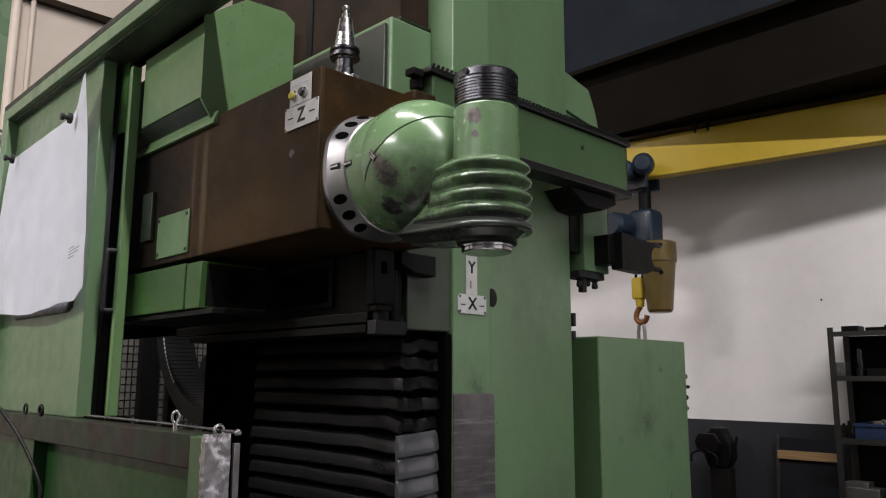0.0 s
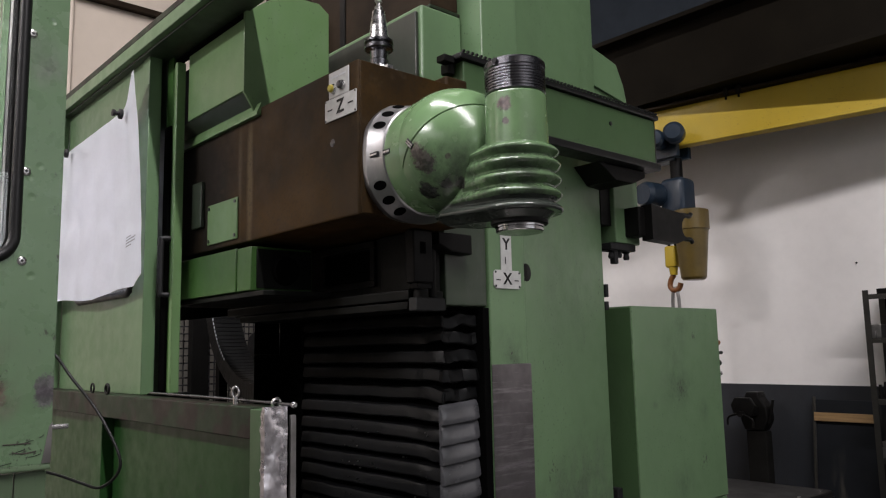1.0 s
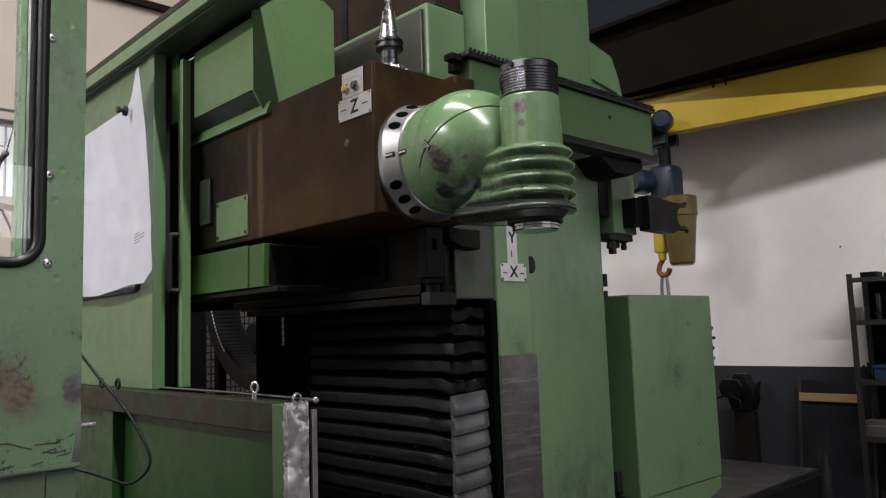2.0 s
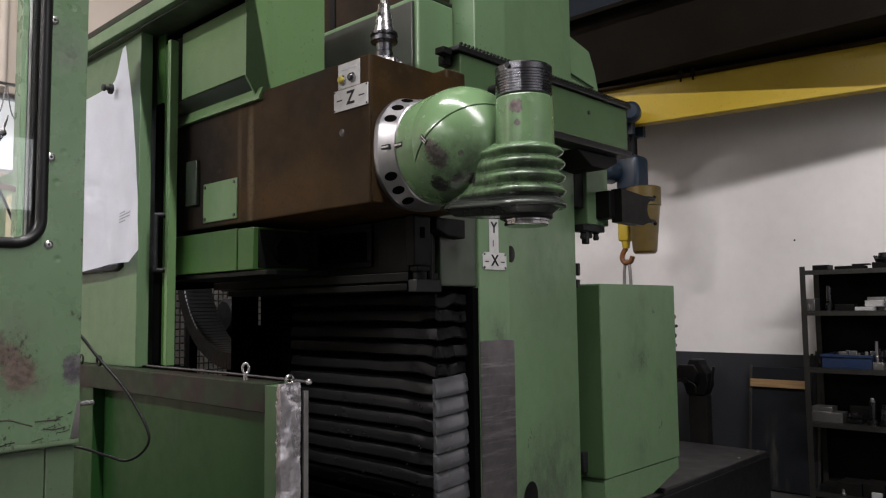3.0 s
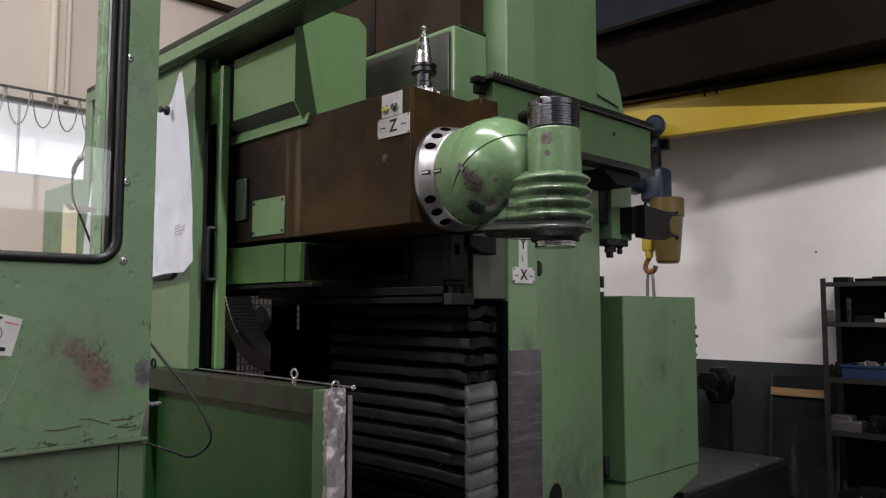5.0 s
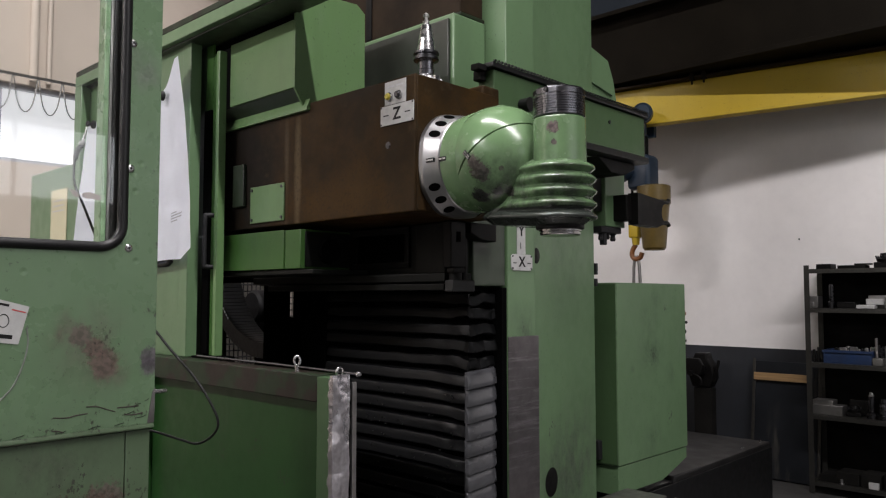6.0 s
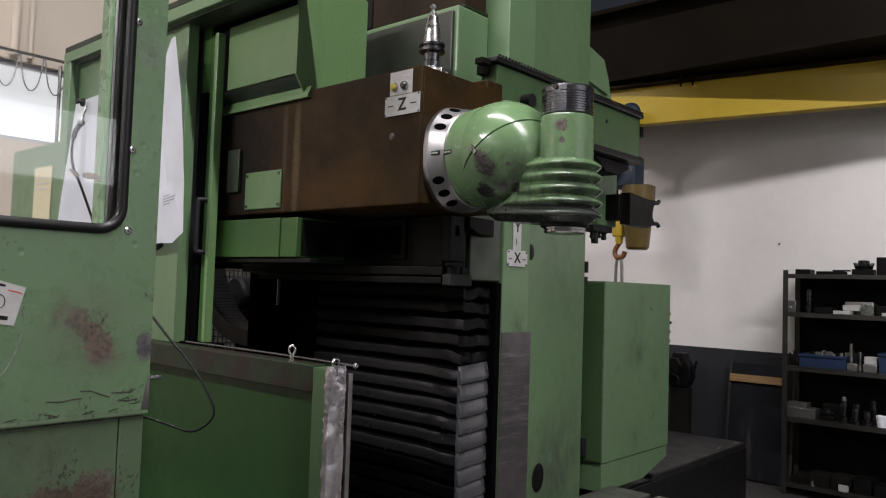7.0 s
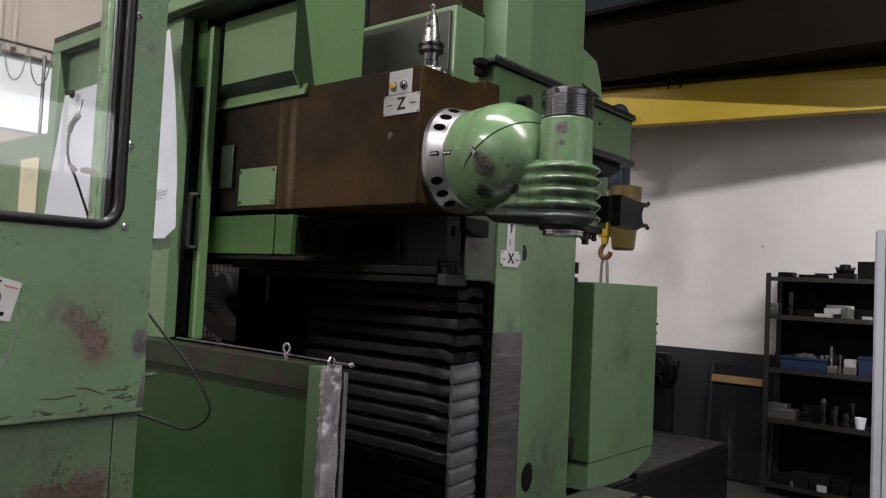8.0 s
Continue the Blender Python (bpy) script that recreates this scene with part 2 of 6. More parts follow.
CRUMPLE = crumpled("crumpled_bright_sheet")
STEEL_DARK = metal("blued_steel", (0.085, 0.085, 0.092), 0.26, (1, 1, 1), amount=0.3)
RUBBER = plain("black_rubber", (0.0085, 0.0085, 0.0088), 0.38, 0.3, 20, spec=0.3)
BLACK = plain("black_plastic", (0.014, 0.014, 0.015), 0.55, 0.3, 20, spec=0.25)
# Darker than FOLD: oil plus the saddle's shade painted on the upper folds
BELLOWS = plain("oily_shaded_bellows_cloth", (0.0042, 0.0045, 0.0048), 0.42, 0.45, 14, 0.45, spec=0.13)
FOLD = plain("glossy_black_bellows_fold", (0.0080, 0.0084, 0.0090), 0.36, 0.4, 14, 0.35, spec=0.26)
PAPER = plain("white_drawing_paper", (0.86, 0.875, 0.95), 0.8, 0.05, 5, 0.2)
CREAM = plain("yellowed_paper", (0.55, 0.50, 0.34), 0.8, 0.1, 5)
OLD_TAPE = plain("greyed_old_tape", (0.42, 0.39, 0.37), 0.7, 0.2, 40)
PLATE = plain("white_enamel_plate", (0.43, 0.43, 0.42), 0.4, 0.15, 30)


def wear_sheet():
    """Bare sheet steel, dull and dark above, scraped in bright level streaks."""
    k = Mat("brushed_wear_sheet")
    a, b = k.noise(3.0, 5, 0.7, (1, 1.2, 16)), k.noise(9, 5)
    streak = k.ramp(a, 0.50, 0.68)
    c = k.mix(k.ramp(b, 0.35, 0.7), (0.20, 0.185, 0.19), (0.12, 0.11, 0.112))
    k.bump(a, 0.15, 0.002)
    return k.set(k.mix(k.mul(k.mul(streak, k.ramp(k.noise(1.7, 3), 0.42, 0.62)), 0.6), c, (0.40, 0.38, 0.39)), k.ramp(b, 0.3, 0.7, 0.28, 0.46), 0.9)


WEAR_SHEET = wear_sheet()
NUT_STEEL = plain("blued_nut_steel", (0.17, 0.17, 0.185), 0.24, 0.1, 6, 0.0, 1.0)
# Near-black without sheen: the darkness of holes and gaps put into colour
SHADE_BLACK = plain("shade_black", (0.003, 0.003, 0.003), 0.95, 0.1, spec=0.0)
INK = plain("black_ink", (0.007, 0.007, 0.007), 0.5, 0.1, spec=0.2)
PALE_INK = plain("faded_ink", (0.45, 0.45, 0.48), 0.7, 0.1)
RED_INK = plain("red_ink", (0.45, 0.06, 0.06), 0.6, 0.1)
BLUE = enamel("blue_hoist_enamel", (0.012, 0.024, 0.042), (0.006, 0.010, 0.013), chips=0.7, grime=0.6)
YELLOW = enamel("yellow_crane_paint", (0.46, 0.325, 0.02), (0.22, 0.14, 0.02), (0.1, 0.06, 0.03), 0.74, 0.45, 0.25)
AMBER = plain("smoked_yellow_cover", (0.128, 0.086, 0.019), 0.35, 0.25, 6)
ORANGE = plain("orange_hook_paint", (0.22, 0.08, 0.02), 0.45, 0.3, 12)
GIRDER = plain("brown_girder_paint", (0.0088, 0.0066, 0.0038), 0.75, 0.3, 2, spec=0.1)
COVER_BROWN = plain("brown_cover_paint", (0.027, 0.017, 0.0095), 0.65, 0.45, 3, spec=0.1)
CLADDING = plain("slate_roof_cladding", (0.020, 0.025, 0.032), 0.8, 0.2, 2, spec=0.1)
NOSE_STEEL = plain("ground_nose_steel", (0.34, 0.33, 0.33), 0.2, 0.2, 20, 0.02, 1.0)
ROOF = plain("dark_roof_sheet", (0.03, 0.035, 0.04), 0.8, 0.2, 3)
WALL = plain("white_wall_plaster", (0.83, 0.805, 0.79), 0.85, 0.075, 1.4, 0.2)
PALE_FAR = plain("pale_hall_wall", (0.22, 0.22, 0.22), 0.85, 0.1, 1.2, 0.2)
FAR_WALL = plain("grey_hall_wall", (0.09, 0.09, 0.09), 0.85, 0.1, 1.2, 0.2)
BEIGE = plain("beige_wall_panel", (0.58, 0.50, 0.425), 0.8, 0.07, 1.5, 0.15)
SLATE = plain("slate_wainscot_paint", (0.020, 0.023, 0.029), 0.6, 0.3, 4, 0.2, 0.0, (1, 1, 0.3))
GRIMY_PLATE = plain("scraped_grimy_plate", (0.034, 0.040, 0.030), 0.34, 0.5, 5, 0.2, stretch=(1, 1, 0.5))


def streaked_board():
    """Slate paint with pale dried runs."""
    k = Mat("streaked_slate_board")
    runs = k.mul(k.ramp(k.noise(5, 4, 0.6, (1, 1, 0.12)), 0.55, 0.72), k.ramp(k.noise(2.0, 2), 0.42, 0.6))
    c = k.mix(k.ramp(k.noise(4, 4), 0.3, 0.7), (0.0085, 0.0100, 0.0130), (0.005, 0.006, 0.008))
    return k.set(k.mix(k.mul(runs, 0.8), c, (0.085, 0.08, 0.065)), 0.6, Specular_IOR_Level=0.2)


BOARD = streaked_board()
CONCRETE = plain("oily_concrete", (0.05, 0.048, 0.046), 0.7, 0.35, 3, 0.3)
WOOD = plain("yellow_pine", (0.34, 0.21, 0.09), 0.6, 0.3, 10, 0.2, 0.0, (0.3, 6, 6))
BLUE_BIN = plain("blue_plastic_bin", (0.010, 0.026, 0.075), 0.45, 0.2, 10)
SHELF = metal("painted_steel_angle", (0.085, 0.083, 0.076), 0.5, (1, 1, 1), amount=0.5)
WHITE_ALU = plain("white_coated_aluminium", (0.42, 0.42, 0.46), 0.4, 0.06, 6)
YELLOW_BTN = plain("yellow_button", (0.36, 0.30, 0.03), 0.35, 0.1)
BED = plain("oily_bed_iron", (0.018, 0.0172, 0.0168), 0.42, 0.4, 6, 0.2, 0.1, spec=0.3)


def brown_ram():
    """Brown oxidised paint: mottled oil film, a painted post shadow, dark greasy patches, one pale scraped streak."""
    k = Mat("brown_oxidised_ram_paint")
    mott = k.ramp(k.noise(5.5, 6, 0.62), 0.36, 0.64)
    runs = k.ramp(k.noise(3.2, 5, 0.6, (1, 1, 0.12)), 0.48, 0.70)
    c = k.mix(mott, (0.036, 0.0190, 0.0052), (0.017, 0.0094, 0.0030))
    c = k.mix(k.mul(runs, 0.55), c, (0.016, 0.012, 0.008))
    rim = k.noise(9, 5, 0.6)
    # First patch paints the door post's shadow over the greasy rear end
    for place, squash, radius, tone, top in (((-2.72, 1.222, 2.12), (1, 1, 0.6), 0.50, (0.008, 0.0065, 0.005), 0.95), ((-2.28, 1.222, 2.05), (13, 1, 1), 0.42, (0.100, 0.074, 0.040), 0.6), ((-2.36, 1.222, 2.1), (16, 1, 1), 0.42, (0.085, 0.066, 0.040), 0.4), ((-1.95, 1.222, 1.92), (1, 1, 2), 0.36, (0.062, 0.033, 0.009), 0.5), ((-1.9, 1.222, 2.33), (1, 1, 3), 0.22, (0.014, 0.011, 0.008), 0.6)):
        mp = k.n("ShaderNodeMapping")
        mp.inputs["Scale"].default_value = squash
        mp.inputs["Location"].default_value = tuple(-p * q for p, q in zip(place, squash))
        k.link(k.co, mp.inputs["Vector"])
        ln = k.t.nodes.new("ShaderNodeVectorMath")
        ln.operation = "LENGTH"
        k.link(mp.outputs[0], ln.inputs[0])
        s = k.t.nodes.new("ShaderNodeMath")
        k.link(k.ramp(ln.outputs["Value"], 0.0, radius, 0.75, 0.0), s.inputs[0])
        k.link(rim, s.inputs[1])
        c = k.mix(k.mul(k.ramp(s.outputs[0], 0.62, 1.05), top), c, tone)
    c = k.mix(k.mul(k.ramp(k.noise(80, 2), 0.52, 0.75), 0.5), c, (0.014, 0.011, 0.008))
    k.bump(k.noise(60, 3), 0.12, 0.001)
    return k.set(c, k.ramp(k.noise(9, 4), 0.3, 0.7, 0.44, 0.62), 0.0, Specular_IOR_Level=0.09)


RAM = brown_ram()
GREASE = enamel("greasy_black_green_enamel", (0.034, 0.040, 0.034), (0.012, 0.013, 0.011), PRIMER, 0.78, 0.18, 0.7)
SLAT = plain("grey_plastic_slat", (0.090, 0.091, 0.098), 0.24, 0.4, 7, 0.1, 0.0, (1, 0.4, 1))
RACK_BACK = plain("dark_rack_back", (0.010, 0.0095, 0.0085), 0.8, 0.4, 5, spec=0.1)
RUSTY = enamel("grimy_worn_rail_paint", (0.0095, 0.018, 0.007), (0.007, 0.0055, 0.004), (0.013, 0.0085, 0.006), 0.50, 0.5, 0.8, 5.0, spec=0.25)


def clear_glass():
    k = Mat("smeared_window_glass")
    return k.set((0.95, 0.97, 0.96), k.ramp(k.noise(6, 5), 0.4, 0.8, 0.0, 0.06), 0.0, Transmission_Weight=1.0, IOR=1.45)


GLASS = clear_glass()


def glow(name, colour, strength):
    k = Mat(name)
    return k.set((0.8, 0.8, 0.8), 0.5, 0.0, Emission_Color=(*colour, 1), Emission_Strength=strength)


TUBE = glow("lit_fluorescent_tube", (1, 0.97, 0.92), 6.0)
# Glow for the added east strip, which stays out of view
EAST_SHEEN = glow("added_east_sheen_glow", (0.93, 0.95, 1.0), 2.2)
DAYLIGHT = glow("daylight_behind_glazing", (0.93, 0.94, 1.0), 0.62)


# ---- mesh helpers ----
def thing(name, label, category, at=(0, 0, 0), group="", kind=""):
    ob = new(name)
    ob.location = at
    ob.empty_display_size = 0.1
    return tagged(ob, label, category, group, kind)


def finish(bm, name, material):
    me = bpy.data.meshes.new(name)
    bmesh.ops.recalc_face_normals(bm, faces=bm.faces)
    bm.to_mesh(me)
    bm.free()
    me.materials.append(material)
    return me


def smooth_by_angle(me, deg=35):
    me.polygons.foreach_set("use_smooth", [True] * len(me.polygons))
    me.set_sharp_from_angle(angle=radians(deg))


def part(name, bm, material, parent=None, label="", smooth=True):
    round_all = all(f.smooth for f in bm.faces)
    me = finish(bm, name, material)
    if smooth:
        smooth_by_angle(me, 50 if round_all else 20)
    ob = new(name, me)
    if parent is not None:
        ob.parent = parent
        ob.matrix_parent_inverse = Matrix.Translation(-parent.location) if parent.type == "EMPTY" else Matrix()
    return tagged(ob, label)


def struct(name, bm, material, label, category, smooth=False):
    return tagged(part(name, bm, material, None, "", smooth), label, category, "", "structure")


def solid(name, bm, material, label, category, group="", kind=""):
    return tagged(part(name, bm, material), label, category, group, kind)


def add_box(bm, x0, x1, y0, y1, z0, z1, bevel=0.0, seg=2):
    geo = bmesh.ops.create_cube(bm, size=1.0)
    vs = geo["verts"]
    for v in vs:
        v.co = Vector(((x0 + x1) / 2 + v.co.x * (x1 - x0), (y0 + y1) / 2 + v.co.y * (y1 - y0), (z0 + z1) / 2 + v.co.z * (z1 - z0)))
    if bevel > 0:
        es = list({e for v in vs for e in v.link_edges})
        bmesh.ops.bevel(bm, geom=es, offset=bevel, segments=seg, affect="EDGES", profile=0.5)
    return bm


def box(x0, x1, y0, y1, z0, z1, bevel=0.003, seg=2):
    return add_box(bmesh.new(), x0, x1, y0, y1, z0, z1, bevel, seg)


def boxes(*rows, bevel=0.003):
    bm = bmesh.new()
    for r in rows:
        add_box(bm, *r, bevel=bevel)
    return bm


def add_cyl(bm, a, b, r, r2=None, seg=28, caps=True):
    a, b = Vector(a), Vector(b)
    d = b - a
    m = Matrix.Translation((a + b) / 2) @ d.to_track_quat("Z", "Y").to_matrix().to_4x4()
    bmesh.ops.create_cone(bm, cap_ends=caps, segments=seg, radius1=r, radius2=r if r2 is None else r2, depth=d.length, matrix=m)
    return bm


def cyl(a, b, r, r2=None, seg=28):
    return add_cyl(bmesh.new(), a, b, r, r2, seg)


def add_prism(bm, poly, axis, a, b, bevel=0.0):
    """A polygon in the other two axes (in their order), drawn out along one axis from a to b."""
    def put(u, v, w):
        return {"x": (w, u, v), "y": (u, w, v), "z": (u, v, w)}[axis]
    lo = [bm.verts.new(put(u, v, a)) for u, v in poly]
    hi = [bm.verts.new(put(u, v, b)) for u, v in poly]
    fs = [bm.faces.new(lo), bm.faces.new(hi)]
    for i in range(len(poly)):
        j = (i + 1) % len(poly)
        fs.append(bm.faces.new((lo[i], lo[j], hi[j], hi[i])))
    if bevel > 0:
        bmesh.ops.recalc_face_normals(bm, faces=fs)
        es = list({e for f in fs for e in f.edges})
        bmesh.ops.bevel(bm, geom=es, offset=bevel, segments=2, affect="EDGES", profile=0.5)
    return bm


def prism(poly, axis, a, b, bevel=0.003):
    return add_prism(bmesh.new(), poly, axis, a, b, bevel)


def add_lathe(bm, profile, origin, axis=(0, 0, 1), seg=40):
    """Profile of (radius, height) pairs turned round an axis through origin."""
    m = Matrix.Translation(origin) @ Vector(axis).to_track_quat("Z", "Y").to_matrix().to_4x4()
    rings = []
    for r, h in profile:
        rings.append([bm.verts.new(m @ Vector((r * math.cos(2 * math.pi * i / seg), r * math.sin(2 * math.pi * i / seg), h))) for i in range(seg)])
    for p, q in zip(rings, rings[1:]):
        for i in range(seg):
            j = (i + 1) % seg
            bm.faces.new((p[i], p[j], q[j], q[i]))
    bm.faces.new(rings[0])
    bm.faces.new(rings[-1])
    return bm


def lathe(profile, origin, axis=(0, 0, 1), seg=40):
    return add_lathe(bmesh.new(), profile, origin, axis, seg)


def add_tube(bm, pts, r, seg=8, smooth_steps=6, closed=False):
    """A round bar along a smooth line through the points."""
    pts = [Vector(p) for p in pts]
    n = len(pts)
    line = []
    for i in range(n if closed else n - 1):
        p0 = pts[(i - 1) % n] if closed or i else pts[0]
        p1, p2 = pts[i], pts[(i + 1) % n]
        p3 = pts[(i + 2) % n] if closed or i + 2 < n else pts[-1]
        for s in range(smooth_steps):
            u = s / smooth_steps
            line.append(0.5 * (2 * p1 + (p2 - p0) * u + (2 * p0 - 5 * p1 + 4 * p2 - p3) * u * u + (3 * p1 - p0 - 3 * p2 + p3) * u ** 3))
    if not closed:
        line.append(pts[-1])
    rings = []
    side = None
    for i, p in enumerate(line):
        if closed:
            d = (line[(i + 1) % len(line)] - line[i - 1]).normalized()
        else:
            d = (line[min(i + 1, len(line) - 1)] - line[max(i - 1, 0)]).normalized()
        if side is None:
            side = d.orthogonal().normalized()
        side = (side - d * side.dot(d)).normalized()
        up = d.cross(side)
        rings.append([bm.verts.new(p + r * (math.cos(2 * math.pi * k / seg) * side + math.sin(2 * math.pi * k / seg) * up)) for k in range(seg)])
    pairs = list(zip(rings, rings[1:])) + ([(rings[-1], rings[0])] if closed else [])
    for a, b in pairs:
        for k in range(seg):
            j = (k + 1) % seg
            bm.faces.new((a[k], a[j], b[j], b[k])).smooth = True
    if not closed:
        bm.faces.new(rings[0]).smooth = True
        bm.faces.new(rings[-1]).smooth = True
    return bm


def tube(pts, r, seg=8, steps=6, closed=False):
    return add_tube(bmesh.new(), pts, r, seg, steps, closed)


def letters(name, text, size, m, material, parent, depth=0.0008):
    """Writing in the built-in font as a thin mesh, centred on m, facing m's z."""
    cu = bpy.data.curves.new(name, "FONT")
    cu.body, cu.size, cu.extrude, cu.align_x, cu.align_y = text, size, depth, "CENTER", "CENTER"
    cu.offset = size * 0.022
    tmp = new(name, cu)
    bpy.context.view_layer.update()
    me = bpy.data.meshes.new_from_object(tmp.evaluated_get(bpy.context.evaluated_depsgraph_get()))
    bpy.data.objects.remove(tmp)
    me.transform(m)
    me.materials.clear()
    me.materials.append(material)
    ob = new(name, me)
    ob.parent = parent
    ob.matrix_parent_inverse = Matrix.Translation(-parent.location) if parent.type == "EMPTY" else Matrix()
    return ob


# Facing -y and facing +x, upright, for writing and flat things
FACE_S = Euler((radians(90), 0, 0)).to_matrix().to_4x4()
FACE_E = Euler((radians(90), 0, radians(90))).to_matrix().to_4x4()

# ---- the hall ----
X0, X1, Y0, Y1, ZR = -7.0, 8.0, -17.0, 6.2, 8.5
struct("floor", box(X0 - 0.3, X1 + 0.3, Y0 - 0.3, Y1 + 0.3, -0.2, 0.0, 0), CONCRETE, "grey oil-stained concrete workshop floor", "floor")
struct("ceiling", box(X0 - 0.3, X1 + 0.3, Y0 - 0.3, Y1 + 0.3, ZR, ZR + 0.15, 0), ROOF, "dark grey metal roof sheeting", "ceiling")
struct("wall_north", box(X0, X1, Y1, Y1 + 0.25, 0, ZR, 0), WALL, "off-white plastered wall behind the machine", "wall")
struct("wainscot_north", box(X0 + 0.01, X1 - 0.01, Y1 - 0.006, Y1 - 0.001, 0, 1.09, 0), SLATE, "scuffed dark slate painted lower wall band", "wainscot")
struct("upper_cladding", box(X0 + 0.01, X1 - 0.01, Y1 - 0.02, Y1 - 0.001, 4.2, ZR - 0.01, 0), CLADDING, "dark slate roof cladding above the crane girder", "cladding")
struct("wall_south", box(X0, X1, Y0 - 0.25, Y0, 0, ZR, 0), FAR_WALL, "grey plastered hall wall", "wall")
# Unseen glazed strip added to put sheen on the east-facing surfaces
EY0, EY1, EZ0, EZ1 = -1.0, 6.0, 3.0, 4.2
bm = boxes((X1, X1 + 0.25, Y0, Y1, 0, EZ0), (X1, X1 + 0.25, Y0, Y1, EZ1, ZR), (X1, X1 + 0.25, Y0, EY0, EZ0, EZ1), (X1, X1 + 0.25, EY1, Y1, EZ0, EZ1), bevel=0)
struct("wall_east", bm, PALE_FAR, "grey plastered hall wall with a high glazed strip", "wall")
window = thing("sheen_window", "high strip window added out of view for sheen", "window", (X1 + 0.1, 0, EZ0), "", "structure")
part("window_frame", boxes((X1 + 0.06, X1 + 0.12, EY0, EY1, EZ0, EZ0 + 0.05), (X1 + 0.06, X1 + 0.12, EY0, EY1, EZ1 - 0.05, EZ1)), WHITE_ALU, window)
for i in range(6):
    yy = EY0 + 0.03 + (EY1 - EY0 - 0.06) * i / 5
    part("mullion", box(X1 + 0.065, X1 + 0.115, yy - 0.03, yy + 0.03, EZ0 + 0.05, EZ1 - 0.05), WHITE_ALU, window)
struct("backdrop", box(X1 + 0.45, X1 + 0.5, EY0 - 0.2, EY1 + 0.2, EZ0 - 0.2, EZ1 + 0.2, 0), EAST_SHEEN, "overcast daylight outside the strip window", "daylight")

# West wall with a long high glazed strip
WY0, WY1, WZ0, WZ1 = -6.0, 2.75, 2.72, 3.42
bm = boxes((X0 - 0.25, X0, Y0, Y1, 0, WZ0), (X0 - 0.25, X0, Y0, Y1, WZ1, ZR), (X0 - 0.25, X0, Y0, WY0, WZ0, WZ1), (X0 - 0.25, X0, WY1, Y1, WZ0, WZ1), bevel=0)
struct("wall_west", bm, BEIGE, "beige panelled wall with a high glazed strip", "wall")
window = thing("window_1", "long high strip window added out of view for sheen", "window", (X0 - 0.1, 0, WZ0), "", "structure")
part("window_frame", boxes((X0 - 0.12, X0 - 0.06, WY0, WY1, WZ0, WZ0 + 0.04), (X0 - 0.12, X0 - 0.06, WY0, WY1, WZ1 - 0.04, WZ1)), WHITE_ALU, window)
for i in range(8):
    yy = WY0 + (WY1 - WY0) * i / 7
    part("mullion", box(X0 - 0.115, X0 - 0.065, yy - 0.006, yy + 0.006, WZ0 + 0.04, WZ1 - 0.04), WHITE_ALU, window)
struct("backdrop", box(X0 - 0.5, X0 - 0.45, WY0 - 0.2, WY1 + 0.2, WZ0 - 0.2, WZ1 + 0.2, 0), DAYLIGHT, "overcast daylight outside the strip window", "daylight")


def pipe_run(name, pts, r, label):
    return solid(name, tube(pts, r, 10, 3), BEIGE, label, "pipe")


pipe_run("conduit_pipe", [(X0 + 0.05, 1.72, 3.45), (X0 + 0.05, 1.72, 5.0), (X0 + 0.05, 1.72, ZR - 0.02)], 0.035, "beige painted conduit pipe up the wall")
pipe_run("conduit_pipe", [(X0 + 0.04, 1.85, 3.45), (X0 + 0.04, 1.85, 5.0), (X0 + 0.04, 1.85, ZR - 0.02)], 0.022, "thin beige conduit pipe up the wall")
solid("wall_beam", box(X0 + 0.005, X0 + 0.07, -6, 6.1, 4.74, 4.80), COVER_BROWN, "dark brown steel beam along the beige wall", "beam")

# Crane girder, yellow runway beam and its hoist
girder = thing("crane_girder", "dark brown steel roof girder above the crane beam", "girder", (0, 5.5, 3.4))
part("web", box(X0 + 0.02, X1 - 0.02, 5.47, 5.53, 3.49, 4.08), GIRDER, girder)
part("bottom_flange", box(X0 + 0.02, X1 - 0.02, 5.36, 6.17, 3.45, 3.49), GIRDER, girder)
part("top_flange", box(X0 + 0.02, X1 - 0.02, 5.34, 5.66, 4.08, 4.12), GIRDER, girder)
# the yellow beam slews under the girder, so the girder's shadow crosses it aslant
crane = thing("crane_beam", "yellow painted steel crane jib beam", "crane beam", (-3.15, 5.5, 3.05))
part("web", box(-5.6, 0.6, 5.49, 5.51, 3.075, 3.398), YELLOW, crane)
part("lower_flange", box(-5.6, 0.6, 5.44, 5.56, 3.055, 3.075), YELLOW, crane)
part("upper_flange", box(-5.6, 0.6, 5.41, 5.59, 3.398, 3.418), COVER_BROWN, crane, "dark brown upper flange")
for hx in (-4.6, -3.0, -1.6):
    part("hanger_plate", box(hx - 0.06, hx + 0.06, 5.46, 5.54, 3.418, 3.452, 0.002), GIRDER, crane)
for bx in (-2.60, -2.50):
    cl = part("clamp", box(bx - 0.02, bx + 0.02, 5.395, 5.42, 3.375, 3.44, 0.004), GIRDER, crane)
    part("clamp_bolt", cyl((bx, 5.405, 3.345), (bx, 5.405, 3.46), 0.009, seg=8), GIRDER, cl)
crane.rotation_euler = (0, 0, radians(9))


